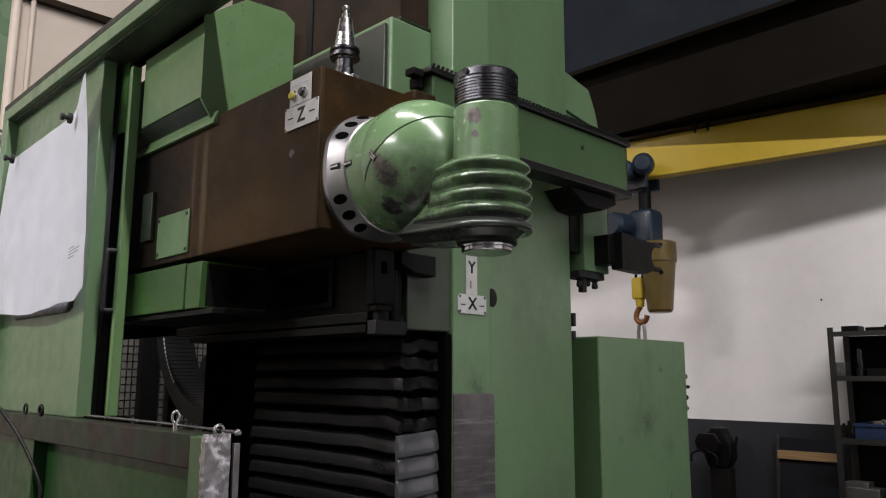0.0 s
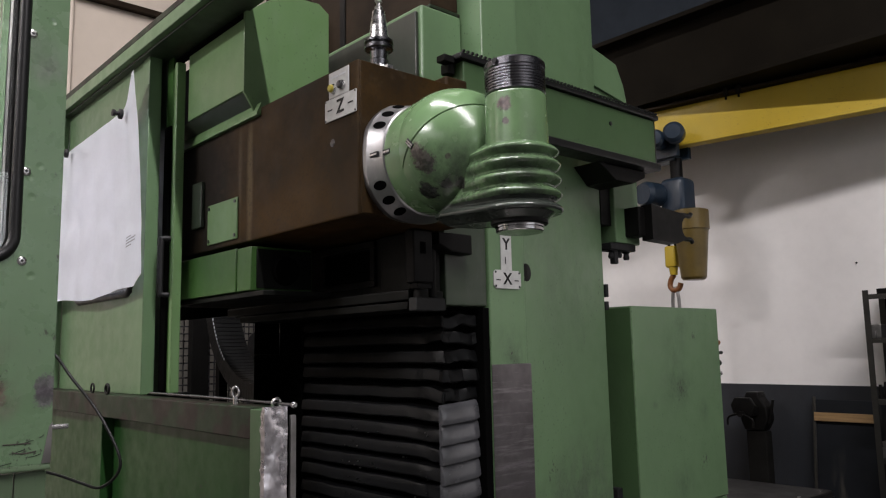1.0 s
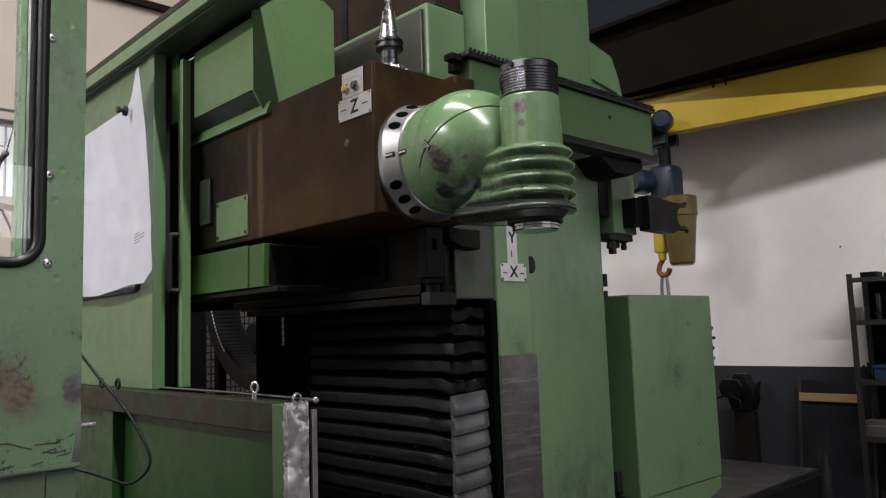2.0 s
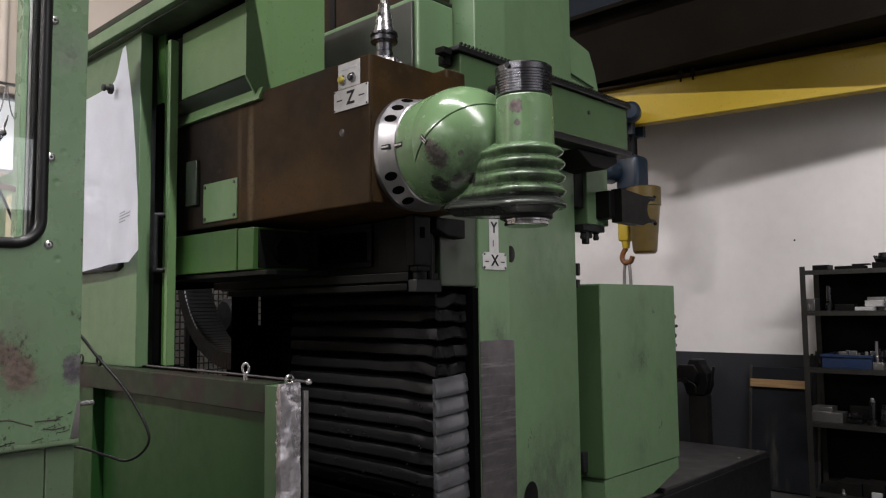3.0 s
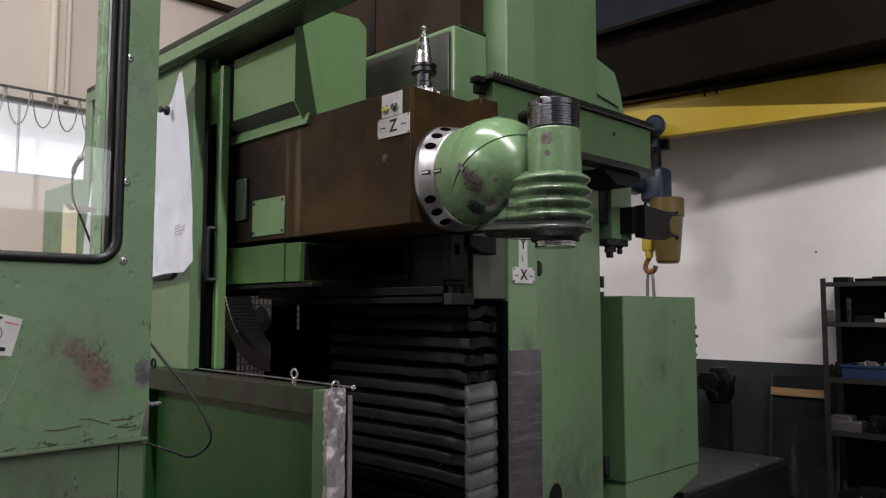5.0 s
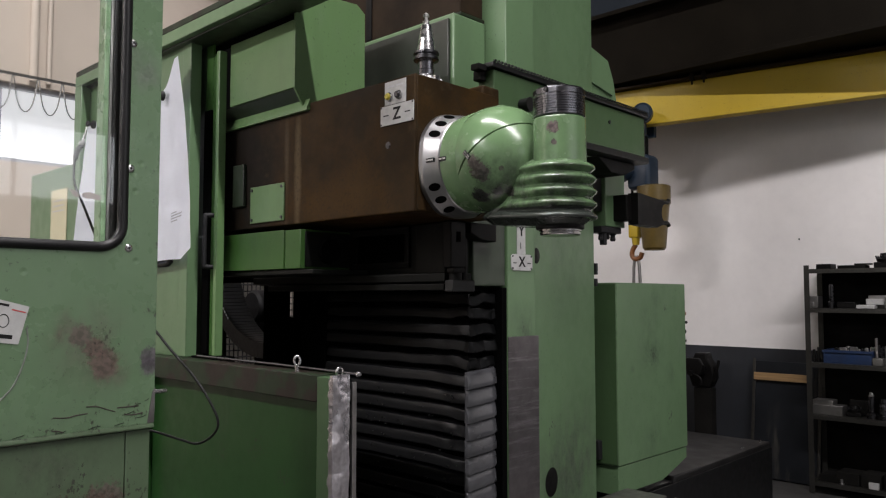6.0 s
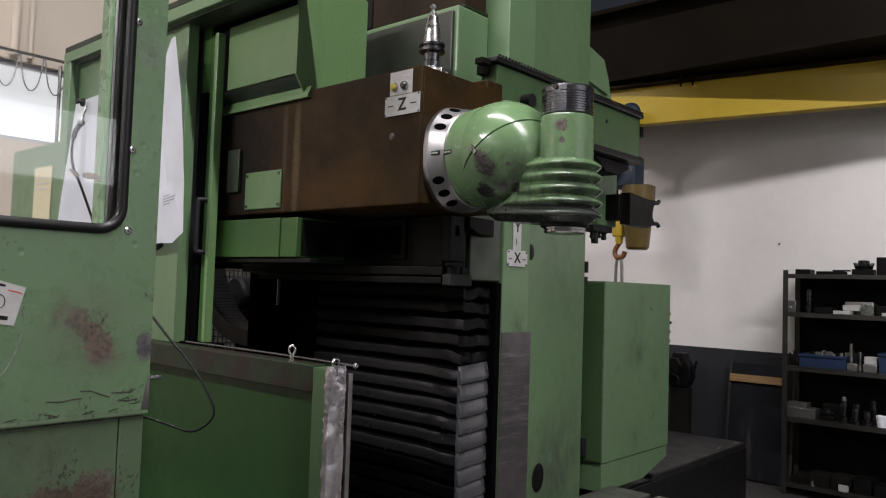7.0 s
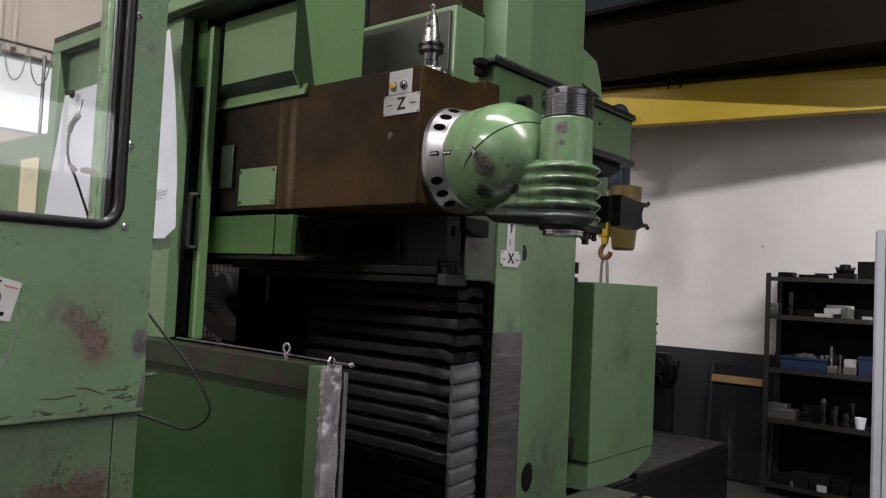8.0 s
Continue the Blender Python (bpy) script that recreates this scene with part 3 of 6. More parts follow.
# ---- the milling machine ----
column = thing("machine_column", "tall green enamelled column of a milling machine", "machine column", (-2.1, 2.3, 0))
# Unseen rear drawn out to x -3.3 to block lamplight on the wall
part("column_body", prism([(-1.758, 2.132), (-1.884, 2.824), (-3.3, 2.824), (-3.3, 2.132)], "z", 0.0, 6.2, 0.008), GREEN, column)
part("guideway_face", box(-2.5, -1.75, 1.93, 2.13, 0.0, 6.2, 0.006), GREEN, column)
part("wear_sheet", box(-1.7495, -1.746, 1.932, 2.146, 0.3, 1.375, 0.0005), WEAR_SHEET, column, "bare grey wear sheet screwed to the guideway")
part("oil_hole", lathe([(0.0, 0), (0.062, 0), (0.066, 0.002), (0.0, 0.0035)], (-1.7875, 2.29, 0.70), (0.983, 0.183, 0), 28), CAST, column, "dark round access hole")
part("oil_hole", lathe([(0.0, 0), (0.04, 0), (0.0, 0.003)], (-1.7625, 2.155, 1.73), (0.983, 0.183, 0), 24), CAST, column, "dark round access hole")

plates = thing("axis_plate", "white Y and X axis direction plates on the green column", "sign plate", (-1.747, 2.04, 1.70))
part("plate", box(-1.7495, -1.7465, 1.995, 2.055, 1.731, 1.90, 0.001), PLATE, plates)
xp = part("plate", prism([(1.965, 1.660), (2.091, 1.660), (2.103, 1.672), (2.103, 1.720), (2.091, 1.7305), (1.965, 1.7305), (1.953, 1.720), (1.953, 1.672)], "x", -1.7495, -1.7455, 0.0008), PLATE, plates)
for yy in (1.963, 2.093):
    for zz in (1.669, 1.722):
        part("rivet", cyl((-1.7456, yy, zz), (-1.744, yy, zz), 0.0045, seg=8), STEEL_DARK, xp)
letters("letter", "Y", 0.062, Matrix.Translation((-1.7462, 2.026, 1.83)) @ FACE_E, INK, plates)
letters("letter", "X", 0.062, Matrix.Translation((-1.7452, 2.028, 1.696)) @ FACE_E, INK, plates)
for yy in (1.978, 2.078):
    part("arrow_bar", box(-1.7455, -1.7448, yy - 0.012, yy + 0.012, 1.690, 1.694, 0), INK, plates)
part("arrow_bar", box(-1.7465, -1.7458, 2.018, 2.022, 1.755, 1.782, 0), INK, plates)

housing = thing("gear_housing", "green enamelled gear housing at the back of the column", "machine housing", (-2.2, 2.95, 2.3))
part("casing", prism([(2.83, 2.1), (3.27, 2.1), (3.27, 2.68), (3.235, 2.80), (3.18, 2.905), (2.83, 2.985)], "x", -2.6, -2.0, 0.008), GREEN, housing)
part("cover_plate", prism([(2.95, 2.74), (3.2, 2.70), (3.19, 2.79), (3.15, 2.87), (2.95, 2.915)], "x", -2.0, -1.985, 0.003), GREEN, housing)

# Saddle that rides on the column, with the dark slide under the ram
saddle = thing("machine_saddle", "green and grimy grey saddle carrying the ram", "machine saddle", (-2.2, 1.8, 1.6))
part("saddle_body", box(-2.9, -1.865, 1.72, 1.926, 1.901, 2.76, 0.008), GREEN, saddle)
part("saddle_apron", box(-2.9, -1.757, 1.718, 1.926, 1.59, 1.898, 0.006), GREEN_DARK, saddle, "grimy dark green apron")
part("side_plate", box(-2.55, -1.885, 1.705, 1.719, 2.2, 2.735, 0.003), GRIMY_PLATE, saddle, "grimy dark grey side plate")
part("slide_block", boxes((-3.1, -1.765, 1.58, 1.70, 1.60, 1.842), (-3.1, -1.75, 1.54, 1.70, 1.605, 1.64), (-1.93, -1.765, 1.56, 1.58, 1.64, 1.842), bevel=0.004), GREY_FACE, saddle, "oily black slide casting")
part("pocket_frame", boxes((-2.34, -1.98, 1.566, 1.579, 1.812, 1.838), (-2.34, -1.98, 1.566, 1.579, 1.668, 1.69), (-2.34, -2.315, 1.566, 1.579, 1.6905, 1.8115), (-2.005, -1.98, 1.566, 1.579, 1.6905, 1.8115), bevel=0.003), CAST, saddle)
part("pocket_floor", box(-2.31, -2.01, 1.574, 1.5795, 1.695, 1.808, 0), SHADE_BLACK, saddle)
part("slide_lip", box(-2.95, -1.745, 1.53, 1.71, 1.572, 1.598, 0.003), GREY_FACE, saddle)
cp = part("clamp_plate", boxes((-1.745, -1.70, 1.525, 1.61, 1.66, 1.842), (-1.735, -1.695, 1.535, 1.60, 1.64, 1.66), bevel=0.005), CAST, saddle)
part("slot", box(-1.7005, -1.698, 1.555, 1.578, 1.76, 1.80, 0.001), SHADE_BLACK, cp)
part("stop_block", prism([(1.64, 1.842), (1.64, 1.80), (1.70, 1.776), (1.80, 1.770), (1.80, 1.842)], "x", -1.86, -1.70, 0.005), CAST, saddle)
part("guide_pillar", cyl((-1.725, 1.575, 1.61), (-1.725, 1.575, 1.66), 0.026), CAST, saddle)
part("guide_pillar", cyl((-1.735, 1.632, 1.61), (-1.735, 1.632, 1.78), 0.016), CAST, saddle)
part("end_block", box(-1.744, -1.70, 1.535, 1.665, 1.566, 1.612, 0.004), GRIMY_BLOCK, saddle)
brownbox = thing("motor_cover", "dark brown sheet-metal motor cover above the saddle", "machine cover", (-2.2, 2.0, 2.8))
part("cover_seam", box(-2.5, -2.46, 1.772, 1.779, 2.79, 3.6, 0.002), CAST, brownbox)
part("cover_rim", box(-3.2, -1.872, 1.77, 1.93, 2.764, 2.779, 0.003), RUSTY, brownbox)
part("cover_shell", box(-3.2, -1.88, 1.78, 1.925, 2.78, 3.6, 0.006), COVER_BROWN, brownbox)

# Ram
ram = thing("machine_ram", "brown oxidised square ram of a milling machine", "machine ram", (-2.2, 1.44, 1.845))
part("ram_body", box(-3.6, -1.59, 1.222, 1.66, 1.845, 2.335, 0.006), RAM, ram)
part("side_rib", box(-2.752, -2.662, 1.205, 1.2215, 1.946, 2.135, 0.003), GREEN_DARK, ram)
gp = part("cover_plate", box(-2.62, -2.367, 1.214, 1.2215, 1.865, 2.025, 0.003), GREEN_HOOD, ram, "small green cover plate with four screws")
for sx in (-2.605, -2.382):
    for sz in (1.88, 2.01):
        part("screw", cyl((sx, 1.2145, sz), (sx, 1.2105, sz), 0.007, seg=10), STEEL_DARK, gp)
part("plug_screw", lathe([(0.0, -0.004), (0.013, -0.004), (0.013, 0.0), (0.008, 0.0015), (0.0, 0.0015)], (-1.73, 1.2215, 2.095), (0, -1, 0), 16), STEEL_DARK, ram)
part("nose_frame", box(-1.5895, -1.584, 1.228, 1.654, 1.85, 2.33, 0.002), RAM, ram)
part("corner_block", box(-1.72, -1.60, 1.60, 1.70, 2.25, 2.37, 0.008), RAM, ram)

zplate = thing("axis_plate", "white Z axis plate and lamp plate on the brown ram", "sign plate", (-1.68, 1.22, 2.165))
part("plate", box(-1.765, -1.592, 1.216, 1.2195, 2.166, 2.238, 0.001), PLATE, zplate)
part("plate", box(-1.743, -1.632, 1.2165, 1.2195, 2.24, 2.325, 0.001), PLATE, zplate)
letters("letter", "Z", 0.062, Matrix.Translation((-1.678, 1.2158, 2.202)) @ FACE_S, INK, zplate)
for xx in (-1.735, -1.622):
    part("arrow_bar", box(xx - 0.014, xx + 0.014, 1.2152, 1.2158, 2.200, 2.204, 0), INK, zplate)
for xx, w in ((-1.712, 0.02), (-1.665, 0.018)):
    part("caption_bar", box(xx - w, xx + w, 1.2157, 1.2163, 2.303, 2.309, 0), PALE_INK, zplate)
for xx, mt, lb in ((-1.716, YELLOW_BTN, "yellow indicator lamp"), (-1.666, STEEL_DARK, "dark push button")):
    b = part("button_bezel", lathe([(0.0, 0), (0.0165, 0), (0.0165, 0.005), (0.013, 0.008), (0.0, 0.008)], (xx, 1.2165, 2.268), (0, -1, 0), 20), STEEL, zplate)
    part("button_cap", lathe([(0.0, 0), (0.0128, 0), (0.0128, 0.005), (0.010, 0.009), (0.0, 0.010)], (xx, 1.2085, 2.268), (0, -1, 0), 20), mt, b, lb)
for xx in (-1.760, -1.597):
    for zz in (2.171, 2.233):
        part("rivet", cyl((xx, 1.2165, zz), (xx, 1.2145, zz), 0.0035, seg=8), STEEL_DARK, zplate)

# Sheet-metal hood over the ram's rear and the box under it
hood = thing("ram_hood", "green sheet-metal hood over the ram's rear end", "machine hood", (-2.5, 1.35, 2.3))
part("hood_shell", prism([(1.17, 2.395), (1.17, 2.675), (1.33, 2.81), (1.49, 2.82), (1.535, 2.79), (1.535, 2.40), (1.30, 2.392)], "x", -2.728, -2.243, 0.003), GREEN_HOOD, hood)
# Hood underside: its shade is put into the colour
part("underside", prism([(1.174, 2.3915), (1.234, 2.34), (1.30, 2.34), (1.30, 2.3915)], "x", -2.95, -2.2425, 0.001), GREEN_DARK, hood, "underside coloured dark for its shade")
# Panel added to keep the space behind the hood dark
part("back_panel", box(-4.10, -2.60, 1.60, 1.63, 1.62, 3.02, 0.002), SHADE_BLACK, hood, "near-black panel added to fill the darkness behind the hood")
part("end_plate", prism([(1.168, 2.392), (1.168, 2.70), (1.328, 2.815), (1.492, 2.825), (1.538, 2.793), (1.538, 2.345), (1.222, 2.345), (1.222, 2.31)], "x", -2.242, -2.232, 0.001), GREEN_HOOD, hood)
part("lip", prism([(1.205, 2.302), (1.205, 2.312), (1.222, 2.352), (1.232, 2.345), (1.222, 2.302)], "x", -2.95, -2.20, 0.001), GREEN_HOOD, hood)
lowbox = thing("valve_box", "green sheet-metal valve box slung beneath the ram", "machine box", (-2.45, 1.3, 1.66))
# Box in deeper green: shade beneath the ram put into its colour
part("box_shell", box(-2.95, -2.342, 1.20, 1.46, 1.66, 1.822, 0.003), GREEN_DEEP, lowbox)
part("box_end", box(-2.339, -2.231, 1.204, 1.46, 1.66, 1.820, 0.004), GREEN_DEEP, lowbox)
# Plate added over the end face to paint its shade
part("end_shade_plate", box(-2.2305, -2.226, 1.225, 1.455, 1.668, 1.812, 0.002), GREY_FACE, lowbox, "dark grey plate painting the shade on the box end")
part("drip_ledge", box(-2.95, -2.16, 1.215, 1.5, 1.638, 1.657, 0.003), GREY_FACE, lowbox)
part("cable_gland", cyl((-2.226, 1.34, 1.735), (-2.205, 1.34, 1.735), 0.055, 0.05), SHADE_BLACK, lowbox)


# ---- milling head ----
HC = Vector((-1.364, 1.42, 2.02))
SX, SY = -1.12, 1.42
head = thing("milling_head", "green enamelled universal milling head with chipped paint", "milling head", (-1.3, 1.42, 1.745))
ring_profile = [(0.0, 0), (0.199, 0), (0.199, 0.020), (0.197, 0.024), (0.176, 0.084), (0.172, 0.088), (0.0, 0.088)]
bm = lathe(ring_profile, (-1.583, HC.y, HC.z), (1, 0, 0), 96)
for v in bm.verts:
    off = Vector((0, v.co.y - HC.y, v.co.z - HC.z))
    if off.length > 0.19:
        a = math.degrees(math.atan2(off.z, -off.y))
        for mid in (0, 90, 180, -90, -180):
            if abs(a - mid) < 27:
                k = 1 - 0.055 * math.cos(radians((a - mid) * 90 / 27))
                v.co.y, v.co.z = HC.y + off.y * k, HC.z + off.z * k
ring = part("mounting_ring", bm, RING_STEEL, head, "bright steel mounting ring with slotted holes")
for deg in (30, 46, 62, 118, 134, 150):
    for sgn in (-1, 1):
        a = radians(180 + sgn * deg)
        d = Vector((0, math.cos(a), math.sin(a)))
        c = Vector((-1.530, HC.y, HC.z)) + d * 0.1865
        nrm = (d + Vector((0.35, 0, 0))).normalized()
        tan = Vector((1, 0, 0)).cross(d)
        al = nrm.cross(tan)
        hb = bmesh.new()
        vs = [hb.verts.new(c + nrm * 0.0012 + tan * 0.0145 * math.cos(u) + al * 0.023 * math.sin(u)) for u in [2 * math.pi * k / 20 for k in range(20)]]
        vi = [hb.verts.new(v.co - nrm * 0.006) for v in vs]
        hb.faces.new(vs)
        for k in range(20):
            hb.faces.new((vs[k], vs[(k + 1) % 20], vi[(k + 1) % 20], vi[k]))
        hb.faces.new(vi)
        part("bolt_recess", hb, SHADE_BLACK, ring)
# zero marks on ring, rear body and joint
for x0, x1, y in ((-1.549, -1.513, HC.y - 0.184), (-1.495, -1.462, HC.y - 0.1765)):
    mk = part("index_mark", box(x0, x1, y - 0.002, y + 0.008, 2.0105, 2.0255, 0.001), BLACK, head)
    part("index_line", box(x0 + 0.002, x1 - 0.002, y - 0.0032, y - 0.002, 2.0155, 2.0205, 0), STEEL, mk)

NC = Vector((0.69, -0.18, -0.70)).normalized()
JOINT = HC + NC * 0.045


def half_ball(centre, r, keep_front):
    b = bmesh.new()
    bmesh.ops.create_uvsphere(b, u_segments=72, v_segments=48, radius=r, matrix=Matrix.Translation(centre) @ pose(0, 0, 0, 0, 135, 0))
    bmesh.ops.bisect_plane(b, geom=b.verts[:] + b.edges[:] + b.faces[:], plane_co=JOINT + NC * (0.002 if keep_front else -0.0035), plane_no=NC, clear_inner=keep_front, clear_outer=not keep_front)
    bmesh.ops.holes_fill(b, edges=[e for e in b.edges if e.is_boundary])
    return b


bm = half_ball(HC, 0.1875, False)
part("rear_body", bm, GREEN_GLOSS, head)
part("rear_neck", lathe([(0.0, 0), (0.172, 0), (0.176, 0.03), (0.181, 0.075), (0.178, 0.10), (0.0, 0.10)], (-1.497, HC.y, HC.z), (1, 0, 0), 72), GREEN_GLOSS, head)
part("top_plug", lathe([(0.0, 0), (0.024, 0), (0.022, 0.012), (0.010, 0.016), (0.0, 0.016)], (HC.x, HC.y, HC.z + 0.178), (0, 0, 1), 20), GREEN_GLOSS, head)
part("front_body", half_ball(HC, 0.1875, True), GREEN_GLOSS, head)
rj = (0.1885 ** 2 - ((JOINT - HC).dot(NC)) ** 2) ** 0.5
part("joint_gap", lathe([(0.0, -0.0035), (rj - 0.010, -0.0035), (rj - 0.010, 0.002), (0.0, 0.002)], HC + NC * (JOINT - HC).dot(NC), NC, 90), BLACK, head)
mk = part("index_mark", box(-0.017, 0.017, -0.004, 0.004, -0.008, 0.008, 0.001), BLACK, head)
mk.data.transform(pose(-1.358, 1.2345, 2.014, 0, 45, 0))
for dz in (-0.004, 0.003):
    ln = part("index_line", box(-0.015, 0.015, -0.0048, -0.004, dz - 0.0014, dz + 0.0014, 0), STEEL, mk)
    ln.data.transform(pose(-1.358, 1.2345, 2.014, 0, 45, 0))


def ribbed_housing(top, bottom):
    """Spindle housing: round the spindle at one end, running into the ball at the other, with four cast ribs and a wide foot."""
    b = bmesh.new()
    seg, steps, ztop, zbot = 96, 64, 1.995, 1.772
    rings = []
    for s in range(steps + 1):
        z = top + (bottom - top) * s / steps
        u = (ztop - z) / (ztop - zbot)
        r1 = 0.086 + 0.020 * min(1, u * 6) + 0.004 * u
        r2 = (0.088 + 0.004 * u) * (0.45 + 0.55 * min(1.0, u * 7) ** 0.5)
        run = max(0.0, min(1.0, (u - 0.50) / 0.42))
        c2 = Vector((-1.225 - 0.105 * run * run * (3 - 2 * run), SY))
        if z < 1.795:
            k = (1.795 - z) / 0.023
            r1 -= 0.030 * k
            r2 -= 0.035 * k
        wave = 0.5 - 0.5 * math.cos(2 * math.pi * (1.985 - z) / 0.0405) if 1.795 < z < 1.985 else 0.0
        ring_v = []
        for i in range(seg):
            a = 2 * math.pi * i / seg
            d = Vector((math.cos(a), math.sin(a)))
            # widest extent of the two circles in this direction (support point), so each section is their common hull
            p1 = Vector((SX, SY)) + d * r1
            p2 = c2 + d * r2
            p = p1 if p1.dot(d) >= p2.dot(d) else p2
            x_on = -1.235 - 0.15 * run
            fade = max(0.0, min(1.0, (p.x - x_on) / 0.09))
            rib = (wave ** 0.7 - 0.5) * 0.021 * fade
            # a shallow waist pinches the web between ball and spindle
            lift = 0.13 * max(0.0, SX - 0.09 - p.x) * u
            ring_v.append(b.verts.new((p.x + d.x * rib, p.y + d.y * rib, z + lift)))
        rings.append(ring_v)
    for p, q in zip(rings, rings[1:]):
        for i in range(seg):
            j = (i + 1) % seg
            b.faces.new((p[i], p[j], q[j], q[i]))
    b.faces.new(rings[0])
    b.faces.new(rings[-1])
    return b


part("ribbed_housing", ribbed_housing(1.995, 1.832), GREEN_GLOSS, head)
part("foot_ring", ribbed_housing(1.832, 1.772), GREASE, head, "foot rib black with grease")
part("spindle_housing", lathe([(0.0, 0), (0.088, 0), (0.0865, 0.06), (0.0855, 0.142), (0.083, 0.146), (0.0, 0.146)], (SX, SY, 1.978), (0, 0, 1), 64), GREEN_GLOSS, head)
prof = [(0.0, 0), (0.076, 0), (0.083, 0.004)]
for i in range(8):
    z = 0.006 + i * 0.0082
    prof += [(0.0845, z), (0.0845, z + 0.0048), (0.0815, z + 0.0058), (0.0815, z + 0.0074)]
prof += [(0.0845, 0.074), (0.0845, 0.088), (0.081, 0.094), (0.062, 0.096), (0.060, 0.092), (0.0, 0.092)]
nut = part("ring_nut", lathe(prof, (SX, SY, 2.124), (0, 0, 1), 64), NUT_STEEL, head, "blued steel threaded ring nut")
part("nut_cap", lathe([(0.0, 0), (0.0853, 0), (0.0853, 0.016), (0.081, 0.0215), (0.062, 0.0235), (0.0, 0.0235)], (SX, SY, 2.1975), (0, 0, 1), 64), NUT_STEEL, nut)
part("spanner_hole", cyl((SX + 0.01, SY - 0.0905, 2.2075), (SX + 0.01, SY - 0.07, 2.2075), 0.008, seg=14), BLACK, nut)
part("nose_ring", lathe([(0.0, 0), (0.074, 0), (0.078, 0.003), (0.078, 0.013), (0.0, 0.013)], (SX, SY, 1.764), (0, 0, 1), 48), CAST, head, "black oily seal ring")
part("spindle_nose", lathe([(0.0, 0), (0.062, 0), (0.065, 0.003), (0.065, 0.009), (0.062, 0.010), (0.062, 0.012), (0.067, 0.013), (0.067, 0.0185), (0.0, 0.0185)], (SX, SY, 1.745), (0, 0, 1), 64), NOSE_STEEL, head, "ground steel spindle nose")


# ---- tool holder on the ram ----
tx, ty = -1.703, 1.39
tool = thing("tool_holder", "steel taper tool holder with a cutter standing on the ram", "tool holder", (tx, ty, 2.335))
part("cutter", lathe([(0.0, 0), (0.048, 0), (0.050, 0.006), (0.046, 0.035), (0.034, 0.045), (0.0, 0.045)], (tx, ty, 2.336), (0, 0, 1), 32), STEEL, tool, "bright milling cutter")
for i in range(6):
    a = 2 * math.pi * i / 6
    ins = part("insert", box(-0.006, 0.014, -0.012, 0.012, -0.014, 0.018, 0.001), STEEL, tool)
    ins.data.transform(Matrix.Translation((tx + 0.047 * math.cos(a), ty + 0.047 * math.sin(a), 2.352)) @ pose(0, 0, 0, 0, 0, math.degrees(a)))
part("shank", lathe([(0.0, 0), (0.030, 0), (0.032, 0.02), (0.028, 0.024), (0.030, 0.05), (0.040, 0.055), (0.0, 0.055)], (tx, ty, 2.38), (0, 0, 1), 40), NUT_STEEL, tool)
part("flange", lathe([(0.0, 0), (0.046, 0), (0.0487, 0.003), (0.0487, 0.012), (0.042, 0.016), (0.042, 0.021), (0.0487, 0.025), (0.0487, 0.033), (0.040, 0.036), (0.0, 0.036)], (tx, ty, 2.435), (0, 0, 1), 48), STEEL_DARK, tool)
part("taper", lathe([(0.0, 0), (0.0349, 0), (0.0349, 0.004), (0.0205, 0.102), (0.019, 0.104), (0.0, 0.104)], (tx, ty, 2.471), (0, 0, 1), 48), STEEL, tool, "bright ground taper")
part("pull_stud", lathe([(0.0, 0), (0.0125, 0), (0.0125, 0.016), (0.0075, 0.020), (0.0075, 0.028), (0.012, 0.033), (0.012, 0.040), (0.007, 0.046), (0.0, 0.047)], (tx, ty, 2.575), (0, 0, 1), 28), STEEL, tool)

